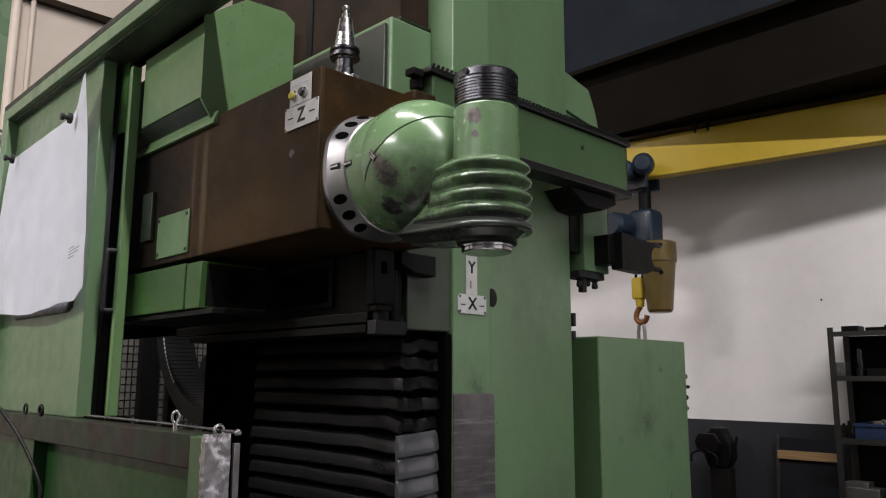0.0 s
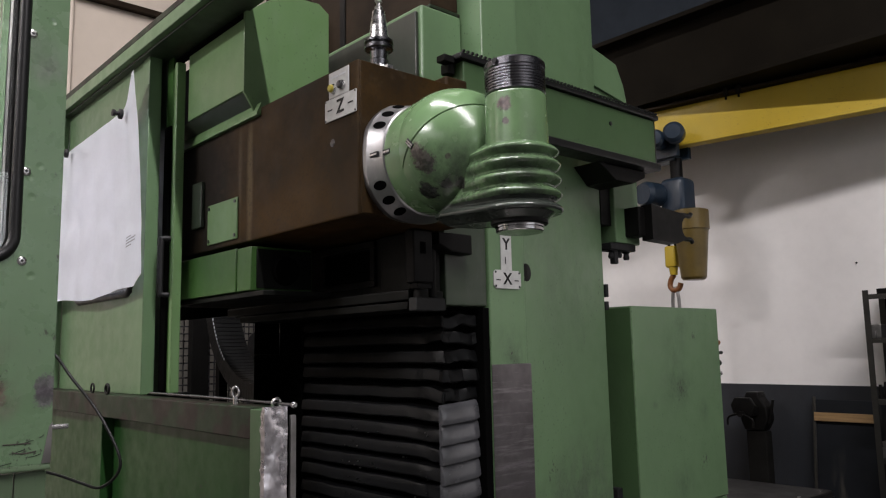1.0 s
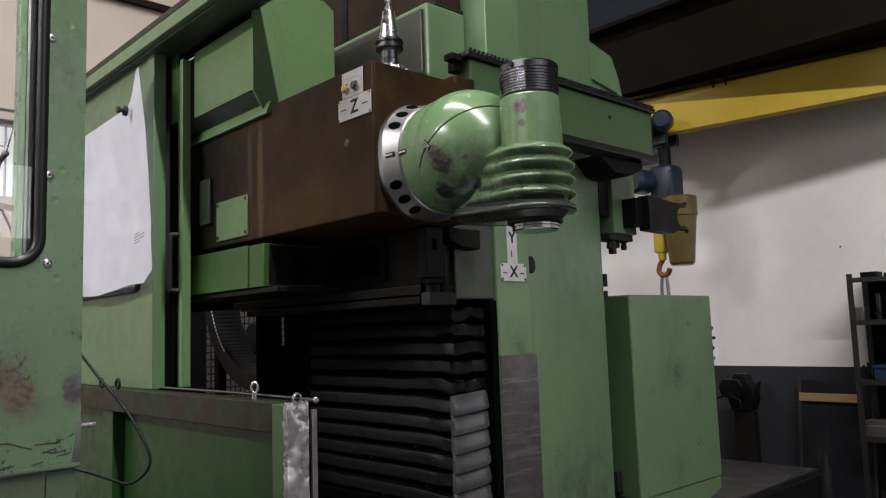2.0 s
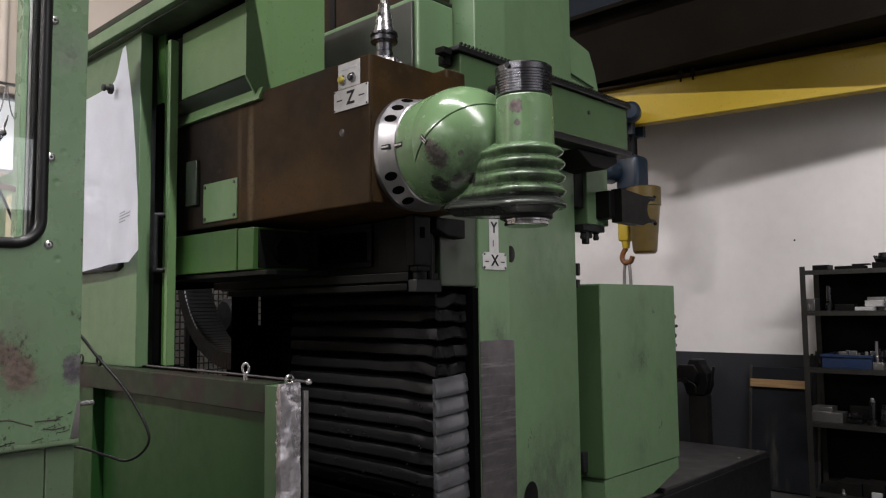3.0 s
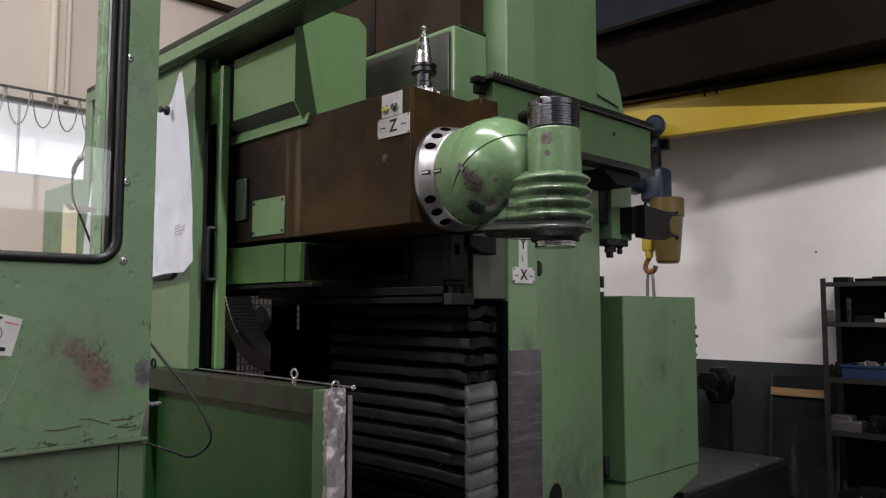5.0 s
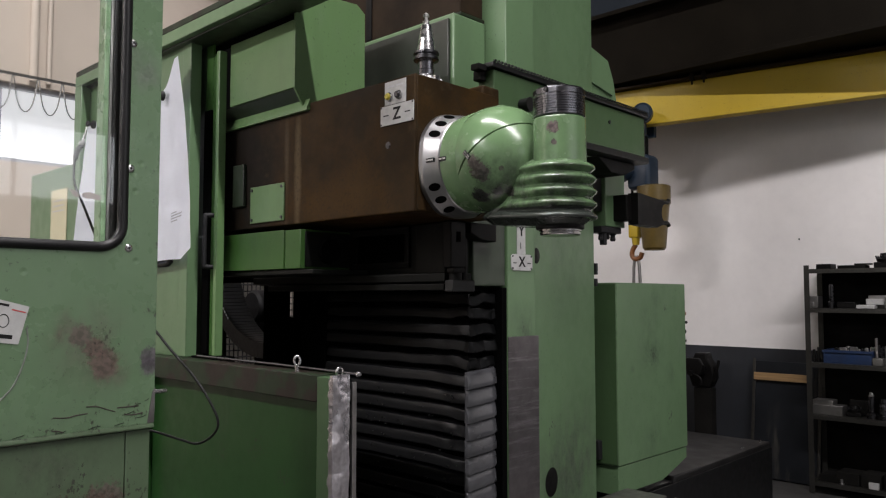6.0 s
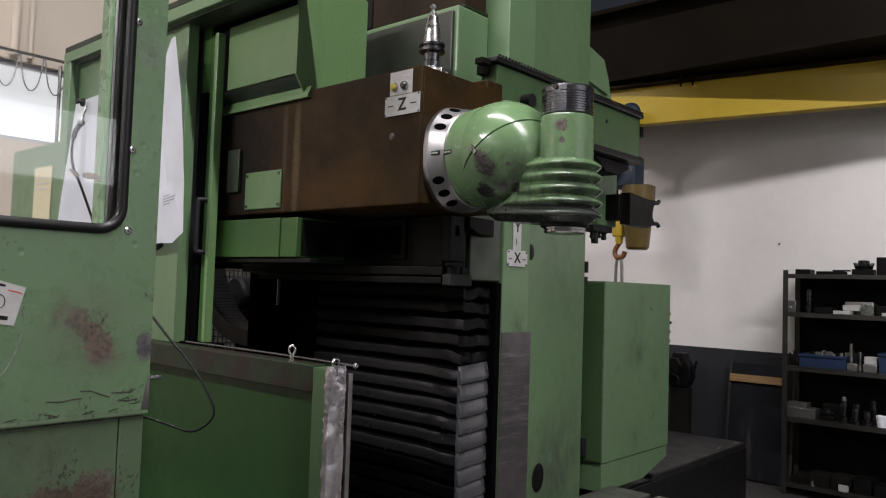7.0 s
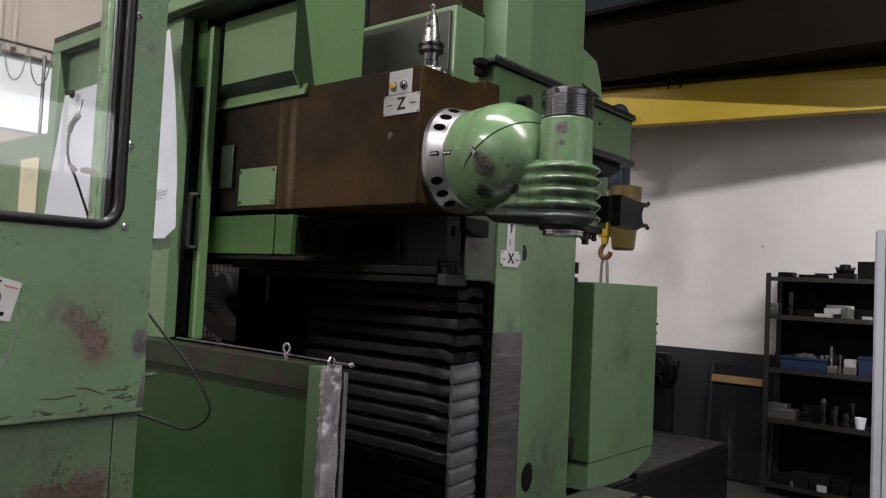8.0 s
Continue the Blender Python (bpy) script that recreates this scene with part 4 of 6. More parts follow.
# ---- bellows under the saddle ----
bellows = thing("bellows_cover", "oily black folded bellows under the saddle", "bellows", (-2.4, 1.8, 0))
# Black core added so that the gaps between the folds stay dark
part("dark_core", box(-2.92, -1.83, 1.76, 1.90, 0.0, 1.588, 0), SHADE_BLACK, bellows)
PITCH = 0.068
rng = random.Random(4)
for i in range(23):
    zt = 1.575 - i * PITCH
    cloth = i < 5
    sag = 0.004 * rng.uniform(-1, 1)
    out = rng.uniform(-0.003, 0.003) - (0.010 if cloth else 0.0)
    b = bmesh.new()
    # each fold: a flat skirt with rolled lips along the side, wrinkled near its corner; upper folds also wrap the front
    prof = [(0.055, -0.002), (0.030, -0.004), (0.009, -0.006), (0.006, -0.011), (0.003, -0.026), (0.0, -0.044), (0.002, -0.049), (0.020, -0.051), (0.055, -0.048)]
    path = [(-2.72 + 0.0258 * k, 1.71, 0, -1) for k in range(37)]
    path += [(-1.782, 1.714, 0.4, -0.9), (-1.776, 1.724, 0.8, -0.6), (-1.773, 1.742, 1, 0)] + [(-1.772, 1.76 + 0.016 * k, 1, 0) for k in range(9)] if cloth else []
    cols = []
    for n, (px, py, nx, ny) in enumerate(path):
        near = max(0.0, min(1.0, (px + 2.0) / 0.2))
        wob = (0.002 + (0.013 if cloth else 0.006) * near) * noise.noise((n * 0.35, i * 3.7, 0.5))
        dz = sag + (0.003 + (0.017 if cloth else 0.006) * near) * noise.noise((n * 0.22, i * 5.1, 7.5)) - 0.006 * near
        col = []
        for q, (d, hh) in enumerate(prof):
            w = wob + (0.007 * near * noise.noise((n * 0.7, i * 2.3, q * 0.6)) if 0 < q < 8 else 0.0)
            col.append(b.verts.new((px - nx * (d - out - w), py - ny * (d - out - w), zt + hh + dz)))
        cols.append(col)
    for p, q in zip(cols, cols[1:]):
        for k in range(len(prof) - 1):
            b.faces.new((p[k], p[k + 1], q[k + 1], q[k]))
    part("fold", b, BELLOWS if cloth else FOLD, bellows)
    if not cloth:
        # bulging front slat, tucked under the one above
        b = bmesh.new()
        sl = [(0.020, 0.009), (0.013, 0.002), (0.008, -0.008), (0.005, -0.022), (0.002, -0.038), (0.0, -0.053), (0.002, -0.060), (0.012, -0.0625), (0.020, -0.062)]
        cols = []
        for py, lift, back in ((1.703, -0.004, 0.004), (1.708, -0.004, 0.0), (1.74, -0.002, 0.0), (1.79, 0.001, 0.0), (1.85, 0.005, 0.001), (1.885, 0.008, 0.006), (1.893, 0.009, 0.014)):
            bow = rng.uniform(-0.001, 0.001)
            cols.append([b.verts.new((-1.766 - d - back + bow + out * 0.5, py, zt + h + lift + sag * 0.4)) for d, h in sl])
        for p, q in zip(cols, cols[1:]):
            for k in range(len(sl) - 1):
                b.faces.new((p[k], p[k + 1], q[k + 1], q[k])).smooth = True
        b.faces.new(cols[0]).smooth = True
        part("front_slat", b, SLAT, bellows, "curved grey front slat")
# Black fillers added: darkness beside the bellows put into their colour
part("edge_filler", box(-1.83, -1.752, 1.897, 1.9285, 0.0, 1.585, 0.002), SHADE_BLACK, bellows)
part("side_filler", box(-2.93, -2.73, 1.72, 1.90, 0.0, 1.60, 0.006), SHADE_BLACK, bellows)

swarf = bmesh.new()
for k in range(150):
    i = rng.randrange(6, 21)
    x, z = rng.uniform(-2.4, -1.80), 1.568 - i * PITCH - rng.uniform(0.015, 0.05)
    s = rng.uniform(0.0018, 0.0055)
    add_box(swarf, x, x + s * rng.uniform(1, 2.5), 1.7055, 1.710, z, z + s)
solid("swarf_chips", swarf, STEEL, "tiny bright metal swarf chips on the bellows", "swarf", "", "stuff")

# ---- guide rail and tool changer beside the column ----
rail = thing("guide_beam", "green guide beam with black rubber edge strips", "guide beam", (-1.7, 2.45, 2.25))
# Beam face painted darker for the weaker light up here
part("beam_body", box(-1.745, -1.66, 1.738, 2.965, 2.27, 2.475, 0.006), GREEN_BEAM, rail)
part("edge_strip", box(-1.748, -1.645, 1.715, 2.985, 2.477, 2.50, 0.006), RUBBER, rail, "black toothed rubber strip")
part("edge_strip", box(-1.748, -1.645, 2.0, 2.985, 2.235, 2.268, 0.006), RUBBER, rail)
part("beam_end", box(-1.735, -1.67, 2.967, 2.995, 2.24, 2.49, 0.012), RUBBER, rail)
part("mounting_bracket", boxes((-1.72, -1.675, 1.662, 1.712, 2.462, 2.488), (-1.74, -1.70, 1.700, 1.736, 2.43, 2.47), bevel=0.004), CAST, rail)
part("gusset", prism([(2.58, 2.234), (2.93, 2.234), (2.93, 2.205), (2.83, 2.165), (2.70, 2.165)], "x", -1.90, -1.70, 0.004), CAST, rail)
part("guide_roller", cyl((-1.655, 1.92, 2.352), (-1.61, 1.92, 2.352), 0.03), RUBBER, rail)
part("screw", cyl((-1.66, 2.62, 2.40), (-1.655, 2.62, 2.40), 0.009, seg=10), BLACK, rail)
for i in range(57):
    yy = 1.725 + i * 0.022
    part("tooth", box(-1.652, -1.642, yy, yy + 0.010, 2.4995, 2.508, 0), RUBBER, rail)

changer = thing("tool_changer", "green tool changer bracket with a black gripper fork", "tool changer", (-1.85, 3.0, 1.9))
part("bracket", box(-2.05, -1.86, 2.90, 3.10, 1.92, 2.30, 0.006), GREEN, changer)
part("hinge_plate", box(-1.95, -1.88, 2.82, 2.898, 2.0, 2.26, 0.004), CAST, changer)
part("lower_valve", boxes((-1.95, -1.86, 2.86, 3.06, 1.885, 1.918), (-1.90, -1.87, 2.90, 2.93, 1.82, 1.885), bevel=0.004), BLACK, changer)
fork = bmesh.new()
jaw = [(3.345 + 0.055 * math.cos(radians(a)), 2.012 + 0.055 * math.sin(radians(a))) for a in range(-80, -281, -25)]
add_prism(fork, [(3.03, 1.93), (3.24, 1.925), (3.30, 1.945)] + jaw + [(3.30, 2.08), (3.03, 2.10)], "x", -1.80, -1.74, 0.0)
part("gripper_body", fork, CAST, changer, "black gripper body")
for z0, s in ((1.965, -1), (2.08, 1)):
    part("gripper_finger", tube([(-1.77, 3.32, z0), (-1.77, 3.37, z0 + 0.004 * s), (-1.77, 3.41, z0 + 0.002 * s), (-1.77, 3.43, z0 + 0.016 * s)], 0.012, 8, 4), RUBBER, changer)
part("pivot_arm", box(-1.87, -1.78, 2.98, 3.06, 1.95, 2.09, 0.006), CAST, changer)
part("limit_switch", boxes((-1.90, -1.875, 2.826, 2.845, 1.66, 1.72), (-1.895, -1.88, 2.826, 2.85, 1.60, 1.64), bevel=0.003), BLACK, changer)
for yy, zz in ((2.90, 1.865), (2.96, 1.872), (3.02, 1.865)):
    part("fitting", lathe([(0.0, 0), (0.012, 0), (0.016, 0.01), (0.012, 0.03), (0.018, 0.035), (0.018, 0.05), (0.0, 0.05)], (-1.89, yy, zz - 0.02), (0, 0, 1), 10), BLACK, changer)

# ---- electrical cabinet beyond the column, machine bed and table ----
cab = thing("electric_cabinet", "light green steel electrical cabinet with oily smears", "cabinet", (-2.2, 3.36, 0.5))
part("cabinet_body", box(-2.35, -1.84, 2.965, 3.755, 0.652, 1.62, 0.004), GREEN, cab)
# Thin panel added to paint the column's shadow on this side
part("side_panel", box(-2.345, -1.843, 2.958, 2.9645, 0.66, 1.612, 0.001), GREEN_BEAM, cab, "thin panel painting the column's shadow on the side")
part("cabinet_base", prism([(2.97, 0.50), (3.45, 0.50), (3.75, 0.585), (3.75, 0.648), (2.97, 0.648)], "x", -2.34, -1.845, 0.003), GREEN, cab)
part("socket", box(-2.0, -1.93, 2.918, 2.9575, 0.68, 0.78, 0.006), BLACK, cab)
part("button_strip", box(-1.91, -1.86, 3.757, 3.775, 1.23, 1.47, 0.003), BLACK, cab)
for i, mt in enumerate((ORANGE, BLACK, BLACK, STEEL)):
    part("button", cyl((-1.885, 3.775, 1.44 - i * 0.055), (-1.885, 3.83 + 0.03 * (i == 1), 1.44 - i * 0.055), 0.015 - 0.006 * (i == 1), seg=12), mt, cab)

bed = thing("machine_bed", "oily dark cast-iron machine bed", "machine bed", (-2.4, 3.9, 0))
part("bed_casting", box(-3.4, -1.86, 3.62, 5.1, 0.0, 0.49, 0.012), BED, bed)
part("bed_step", box(-3.4, -1.87, 2.7, 3.618, 0.0, 0.465, 0.008), RUBBER, bed, "black rubber-covered lower step")
# Black strip added to darken the bed's side
part("side_strip", box(-1.859, -1.848, 2.7, 5.09, 0.0, 0.455, 0.003), RUBBER, bed, "black strip added along the bed's side")
for yy in (5.02, 4.7):
    part("bed_bolt", cyl((-1.90, yy, 0.488), (-1.90, yy, 0.502), 0.012, seg=8), STEEL, bed)
table = thing("machine_table", "grey cast-iron T-slotted machine table", "machine table", (-1.0, 2.0, 0))
part("table_foot", box(-1.60, -0.5, 1.2, 2.6, 0.0, 0.499, 0.01), BED, table)
slots = 5
for i in range(slots):
    xx = -1.66 + i * 0.25
    part("table_land", box(xx, xx + 0.21, 1.0, 2.74, 0.50, 0.615, 0.004), STEEL_DULL, table)

# ---- sliding guard doors, rails and the low guard ----
guard = thing("machine_guard", "green steel guard frame along the machine", "guard frame", (-3, 1.08, 0))
part("top_rail", box(-4.12, -1.6, 1.02, 1.19, 2.716, 2.772, 0.004), GREEN, guard)
# Separate dark face that paints the shade beneath the rail
part("rail_underside", box(-4.12, -1.6, 1.045, 1.188, 2.706, 2.7155, 0.002), GREEN_DARK, guard, "rail underside coloured dark for its shade")
# Black strip added to paint the dark gap between rail and hood
part("rail_shade_strip", box(-4.0, -2.25, 1.172, 1.188, 2.678, 2.7055, 0.003), SHADE_BLACK, guard, "black strip painting the dark gap under the rail")
part("rail_cap", box(-4.12, -1.6, 1.022, 1.10, 2.7725, 2.805, 0.006), RUSTY, guard, "rusty worn rail top")
part("end_post", box(-4.12, -4.03, 1.02, 1.073, 1.277, 2.715, 0.004), GREEN, guard)
part("low_rail", box(-5.2, -1.862, 1.015, 1.095, 1.18, 1.275, 0.004), RUSTY, guard, "grimy worn lower door rail")
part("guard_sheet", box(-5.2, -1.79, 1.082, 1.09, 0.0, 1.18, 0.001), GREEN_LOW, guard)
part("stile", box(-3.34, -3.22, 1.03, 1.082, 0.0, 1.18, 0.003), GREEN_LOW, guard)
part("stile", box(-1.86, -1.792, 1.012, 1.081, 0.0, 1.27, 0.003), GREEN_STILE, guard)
b = box(-1.790, -1.780, 1.014, 1.092, 0.2, 1.278, 0)
bmesh.ops.subdivide_edges(b, edges=[e for e in b.edges if abs(e.verts[0].co.z - e.verts[1].co.z) > 0.5], cuts=50, use_grid_fill=True)
bmesh.ops.subdivide_edges(b, edges=[e for e in b.edges if abs(e.verts[0].co.y - e.verts[1].co.y) > 0.05], cuts=5, use_grid_fill=True)
for v in b.verts:
    if v.co.x > -1.785:
        v.co.x += 0.006 * noise.noise((v.co.y * 22, v.co.z * 11, 2.0)) + 0.003 * noise.noise((v.co.y * 60, v.co.z * 40, 5.0))
for f in b.faces:
    f.smooth = True
part("end_sheet", b, CRUMPLE, guard, "crumpled bright sheet-metal edge guard")
b = bmesh.new()
cols = []
rng = random.Random(9)
for i in range(52):
    z = 0.25 + i * 0.02
    w = 0.014 + rng.uniform(-0.012, 0.010)
    cols.append([b.verts.new((-1.774 + rng.uniform(0, 0.003), 1.013, z)), b.verts.new((-1.79, 1.0125 - rng.uniform(0, 0.003), z)), b.verts.new((-1.79 - w, 1.0135, z))])
for p, q in zip(cols, cols[1:]):
    for k in range(2):
        b.faces.new((p[k], p[k + 1], q[k + 1], q[k]))
bmesh.ops.solidify(b, geom=b.faces[:], thickness=0.0012)
part("torn_edge", b, CRUMPLE, guard, "torn shiny sheet edge")
part("rear_strip", box(-1.784, -1.772, 1.10, 1.118, 0.2, 1.25, 0.001), STEEL_DULL, guard)
part("slide_rod", tube([(-2.8, 1.075, 1.288), (-2.2, 1.075, 1.288), (-1.715, 1.075, 1.284)], 0.005, 10, 2), NUT_STEEL, guard)
eb = part("eye_bolt", tube([(-2.03 + 0.0075 * math.cos(a), 1.05 + 0.0075 * math.cos(a), 1.313 + 0.017 * math.sin(a)) for a in [2 * math.pi * k / 10 for k in range(10)]], 0.0045, 8, 3, True), STEEL, guard, "bright steel eye bolt")
part("shank", cyl((-2.03, 1.05, 1.2745), (-2.03, 1.05, 1.296), 0.008, seg=12), STEEL, eb)
eb = part("rod_eye", tube([(-1.815, 1.075 + 0.013 * math.cos(a), 1.285 + 0.013 * math.sin(a)) for a in [2 * math.pi * k / 10 for k in range(10)]], 0.0055, 8, 3, True), STEEL, guard, "steel eye round the sliding rod")
part("rod_knob", lathe([(0.0, 0), (0.009, 0), (0.010, 0.006), (0.006, 0.012), (0.0, 0.012)], (-1.717, 1.075, 1.284), (1, 0, 0), 14), STEEL, guard)
part("lifting_ring", tube([(-3.33 + 0.02 * math.cos(a), 1.02, 1.297 + 0.02 * math.sin(a)) for a in [2 * math.pi * k / 10 for k in range(10)]], 0.0042, 8, 3, True), CAST, guard)
part("lifting_ring", tube([(-3.14 + 0.02 * math.cos(a), 1.02, 1.297 + 0.02 * math.sin(a)) for a in [2 * math.pi * k / 10 for k in range(10)]], 0.006, 8, 3, True), CAST, guard)


def spread(pts):
    """Extra points along the straights, so that the smooth line does not overshoot at the corners."""
    out = []
    for a, b in zip(pts, pts[1:] + pts[:1]):
        a, b = Vector(a), Vector(b)
        out.append(a)
        if (b - a).length > 0.1:
            out += [a + (b - a) * u for u in (0.04, 0.35, 0.65, 0.96)]
    return out


def rounded_frame(y, x0, x1, z0, z1, r, w, depth):
    """A rounded rectangular rubber gasket in a wall facing -y."""
    pts = []
    for cx, cz, a0 in ((x1 - r, z0 + r, -90), (x1 - r, z1 - r, 0), (x0 + r, z1 - r, 90), (x0 + r, z0 + r, 180)):
        for k in range(7):
            a = radians(a0 + 15 * k)
            pts.append((cx + r * math.cos(a), y, cz + r * math.sin(a)))
    return tube(spread(pts), w, 8, 2, True)


door_a = thing("sliding_door", "green sliding guard door with a drawing pinned over its window", "sliding door", (-3.4, 1.06, 1.29))
AX0, AX1, AZ0, AZ1 = -4.04, -2.90, 1.277, 2.715
WX0, WX1, WZA, WZB = -3.80, -3.04, 1.70, 2.45
bm = boxes((AX0, WX0, 1.075, 1.09, AZ0, AZ1), (WX1, AX1 - 0.076, 1.075, 1.09, AZ0, AZ1), (WX0, WX1, 1.075, 1.09, AZ0, WZA), (WX0, WX1, 1.075, 1.09, WZB, AZ1), bevel=0)
part("door_sheet", bm, GREEN, door_a)
part("door_post", box(AX1 - 0.075, AX1, 1.07, 1.125, AZ0, AZ1, 0.004), GREEN, door_a)
part("window_pane", box(WX0 - 0.005, WX1 + 0.005, 1.080, 1.085, WZA - 0.005, WZB + 0.005, 0), GLASS, door_a).visible_shadow = False
part("gasket", rounded_frame(1.075, WX0, WX1, WZA, WZB, 0.06, 0.016, 0.02), RUBBER, door_a)

door_b = thing("sliding_door", "green inner sliding guard door with a black handle", "sliding door", (-2.8, 1.15, 1.29))
part("door_post", box(-2.783, -2.755, 1.132, 1.170, 1.285, 2.655, 0.004), GREEN_HOOD, door_b)
part("door_edge", box(-2.838, -2.784, 1.150, 1.16, 1.285, 2.655, 0.002), GREEN_DEEP, door_b)
part("door_sheet", box(-4.0, -2.901, 1.148, 1.16, 1.285, 2.705, 0.001), GREEN_DARK, door_b)
part("handle", tube([(-2.805, 1.152, 1.91), (-2.815, 1.115, 1.91), (-2.817, 1.108, 1.89), (-2.817, 1.108, 1.70), (-2.815, 1.115, 1.68), (-2.805, 1.152, 1.68)], 0.011, 10, 4), BLACK, door_b, "black bow handle")
part("seal_strip", box(-2.90, -2.839, 1.140, 1.165, 1.288, 2.40, 0.006), SHADE_BLACK, door_b)
# Filler added below the door so that the sill gap stays dark
part("sill_filler", box(-4.0, -2.70, 1.10, 1.20, 1.235, 1.283, 0.002), SHADE_BLACK, door_b, "black filler added to keep the sill gap dark")
part("upper_sheet", box(-2.90, -2.839, 1.150, 1.16, 2.401, 2.705, 0.001), GREEN_DEEP, door_b)


def paper_point(u, v):
    """A place on the hung drawing: creased, curling at its upper corner and lower edge."""
    x = -4.08 + 1.33 * u + 0.14 * v * (1 - u) - 0.13 * u * v * v
    top = 2.475 + 0.03 * u + 0.12 * min(1.0, max(0.0, (u - 0.80) / 0.15)) ** 1.4
    z = 1.70 + 0.012 * math.sin(9 * u) * (1 - v) + (top - 1.70) * v + 0.05 * max(0.0, (u - 0.93) / 0.07) * (1 - v) ** 3
    fold = 0.008 * math.sin(u * 17 + 1.5 * v) + 0.004 * noise.noise((u * 5, v * 5, 3)) * 2
    y = 1.026 - 0.018 * (1 - v) * (1 - u * 0.3) - abs(fold) * (1.2 - v) - 0.03 * max(0.0, u - 0.85) / 0.15 * v
    return Vector((x, y, z))


def paper_patch(u0, u1, v0, v1, nu, nv, off, thick):
    b = bmesh.new()
    grid = [[b.verts.new(paper_point(u0 + (u1 - u0) * i / nu, v0 + (v1 - v0) * j / nv) + Vector((0, off, 0))) for j in range(nv + 1)] for i in range(nu + 1)]
    for i in range(nu):
        for j in range(nv):
            b.faces.new((grid[i][j], grid[i + 1][j], grid[i + 1][j + 1], grid[i][j + 1]))
    bmesh.ops.solidify(b, geom=b.faces[:], thickness=thick)
    return b


sheet = thing("drawing_sheet", "large creased white paper drawing held by black magnets", "paper drawing", (-3.4, 1.03, 1.7))
part("paper", paper_patch(0, 1, 0, 1, 44, 40, 0, 0.0008), PAPER, sheet)
for v, w in ((0.245, 0.035), (0.230, 0.07), (0.215, 0.065), (0.200, 0.04)):
    part("printed_line", paper_patch(0.865, 0.865 + w, v, v + 0.006, 8, 1, -0.0016, 0.0004), PALE_INK, sheet)
for mx, mz in ((-3.03, 2.47), (-3.80, 2.455)):
    mg = thing("magnet_knob", "black knob magnet holding the paper drawing", "magnet", (mx, 1.0, mz))
    part("magnet_head", lathe([(0.0, 0), (0.022, 0), (0.022, 0.012), (0.010, 0.016), (0.009, 0.026), (0.015, 0.031), (0.015, 0.041), (0.0, 0.043)], (mx, 1.005, mz), (0, -1, 0), 20), BLACK, mg)

side_guard = thing("guard_panel", "green steel guard panel with a yellowed notice", "guard panel", (-4.5, 1.06, 0))
part("panel_sheet", box(-4.86, -4.13, 1.05, 1.08, 1.286, 2.30, 0.004), GREEN, side_guard)
part("notice", box(-4.50, -4.26, 1.044, 1.0485, 1.71, 2.17, 0.001), CREAM, side_guard, "yellowed paper notice")
for k in range(3):
    part("notice_line", box(-4.47, -4.30, 1.0425, 1.0435, 2.10 - k * 0.03, 2.106 - k * 0.03, 0), PALE_INK, side_guard)

# mesh screen, cable chain and added black filler boxes seen in the gap beneath the saddle
fence = thing("mesh_screen", "grey wire mesh safety screen behind the machine", "wire screen", (-5.2, 2.4, 0))
for y0, y1 in ((1.5, 1.55), (2.26, 2.39), (3.3, 3.35)):
    part("screen_post", box(-5.19, -5.12, y0, y1, 0.0, 2.2, 0.003), CAST, fence)
for i in range(44):
    part("wire", cyl((-5.2, 1.55 + i * 0.04, 0.1), (-5.2, 1.55 + i * 0.04, 2.2), 0.0048, seg=5), STEEL_DARK, fence)
for i in range(40):
    part("wire", cyl((-5.196, 1.55, 0.1 + i * 0.053), (-5.196, 3.3, 0.1 + i * 0.053), 0.0055, seg=5), STEEL_DARK, fence)
# Sheet added to dim the bright wall behind the mesh
part("backing_sheet", box(-5.30, -5.285, 1.5, 3.3, 0.0, 2.2, 0.002), BACKING, fence, "grey-brown sheet added to dim the mesh background")
stay = thing("stay_post", "black steel stay post behind the cable chain", "post", (-4.6, 2.24, 0))
part("stay_shaft", box(-4.63, -4.57, 2.21, 2.27, 0.0, 1.7, 0.004), CAST, stay)
part("stay_foot", box(-4.68, -4.52, 2.16, 2.32, 0.0, 0.012, 0.003), CAST, stay)

CX, CZ = -3.85, 1.847
chain = thing("cable_chain", "black plastic cable chain hanging in an arc", "cable chain", (CX, 2.2, 1.16))
for i in range(44):
    a = radians(183 + i * 2.65)
    at = Matrix.Translation((CX + 0.64 * math.cos(a), 2.09, CZ + 0.64 * math.sin(a))) @ pose(0, 0, 0, 0, -math.degrees(a), 0)
    lk = part("chain_link", box(-0.018, 0.050, 0.0, 0.21, -0.0135, 0.0135, 0.003), RUBBER, chain)
    lk.data.transform(at)
    if 4 <= i <= 17:
        # white pin heads along the upper run paint the glints there
        pn = part("link_pin", box(-0.047, -0.036, -0.006, 0.0, -0.0085, 0.0085, 0.002), PAPER, lk, "white pin head painting a glint")
        pn.data.transform(at)
    sd = part("side_plate", box(-0.048, 0.050, -0.004, 0.004, -0.0150, 0.0150, 0.002), RUBBER, lk)
    sd.data.transform(at)

# Boxes added to fill the gap; its darkness is put into their colour
gap_fill = thing("gap_filler", "added black filler boxes and a round motor behind the cable chain", "hydraulic unit", (-3.4, 2.05, 0))
part("filler_box", box(-3.70, -3.30, 2.00, 2.03, 0.0, 1.425, 0.004), SHADE_BLACK, gap_fill)
part("filler_upright", box(-3.70, -3.45, 2.00, 2.02, 1.426, 1.80, 0.004), SHADE_BLACK, gap_fill)
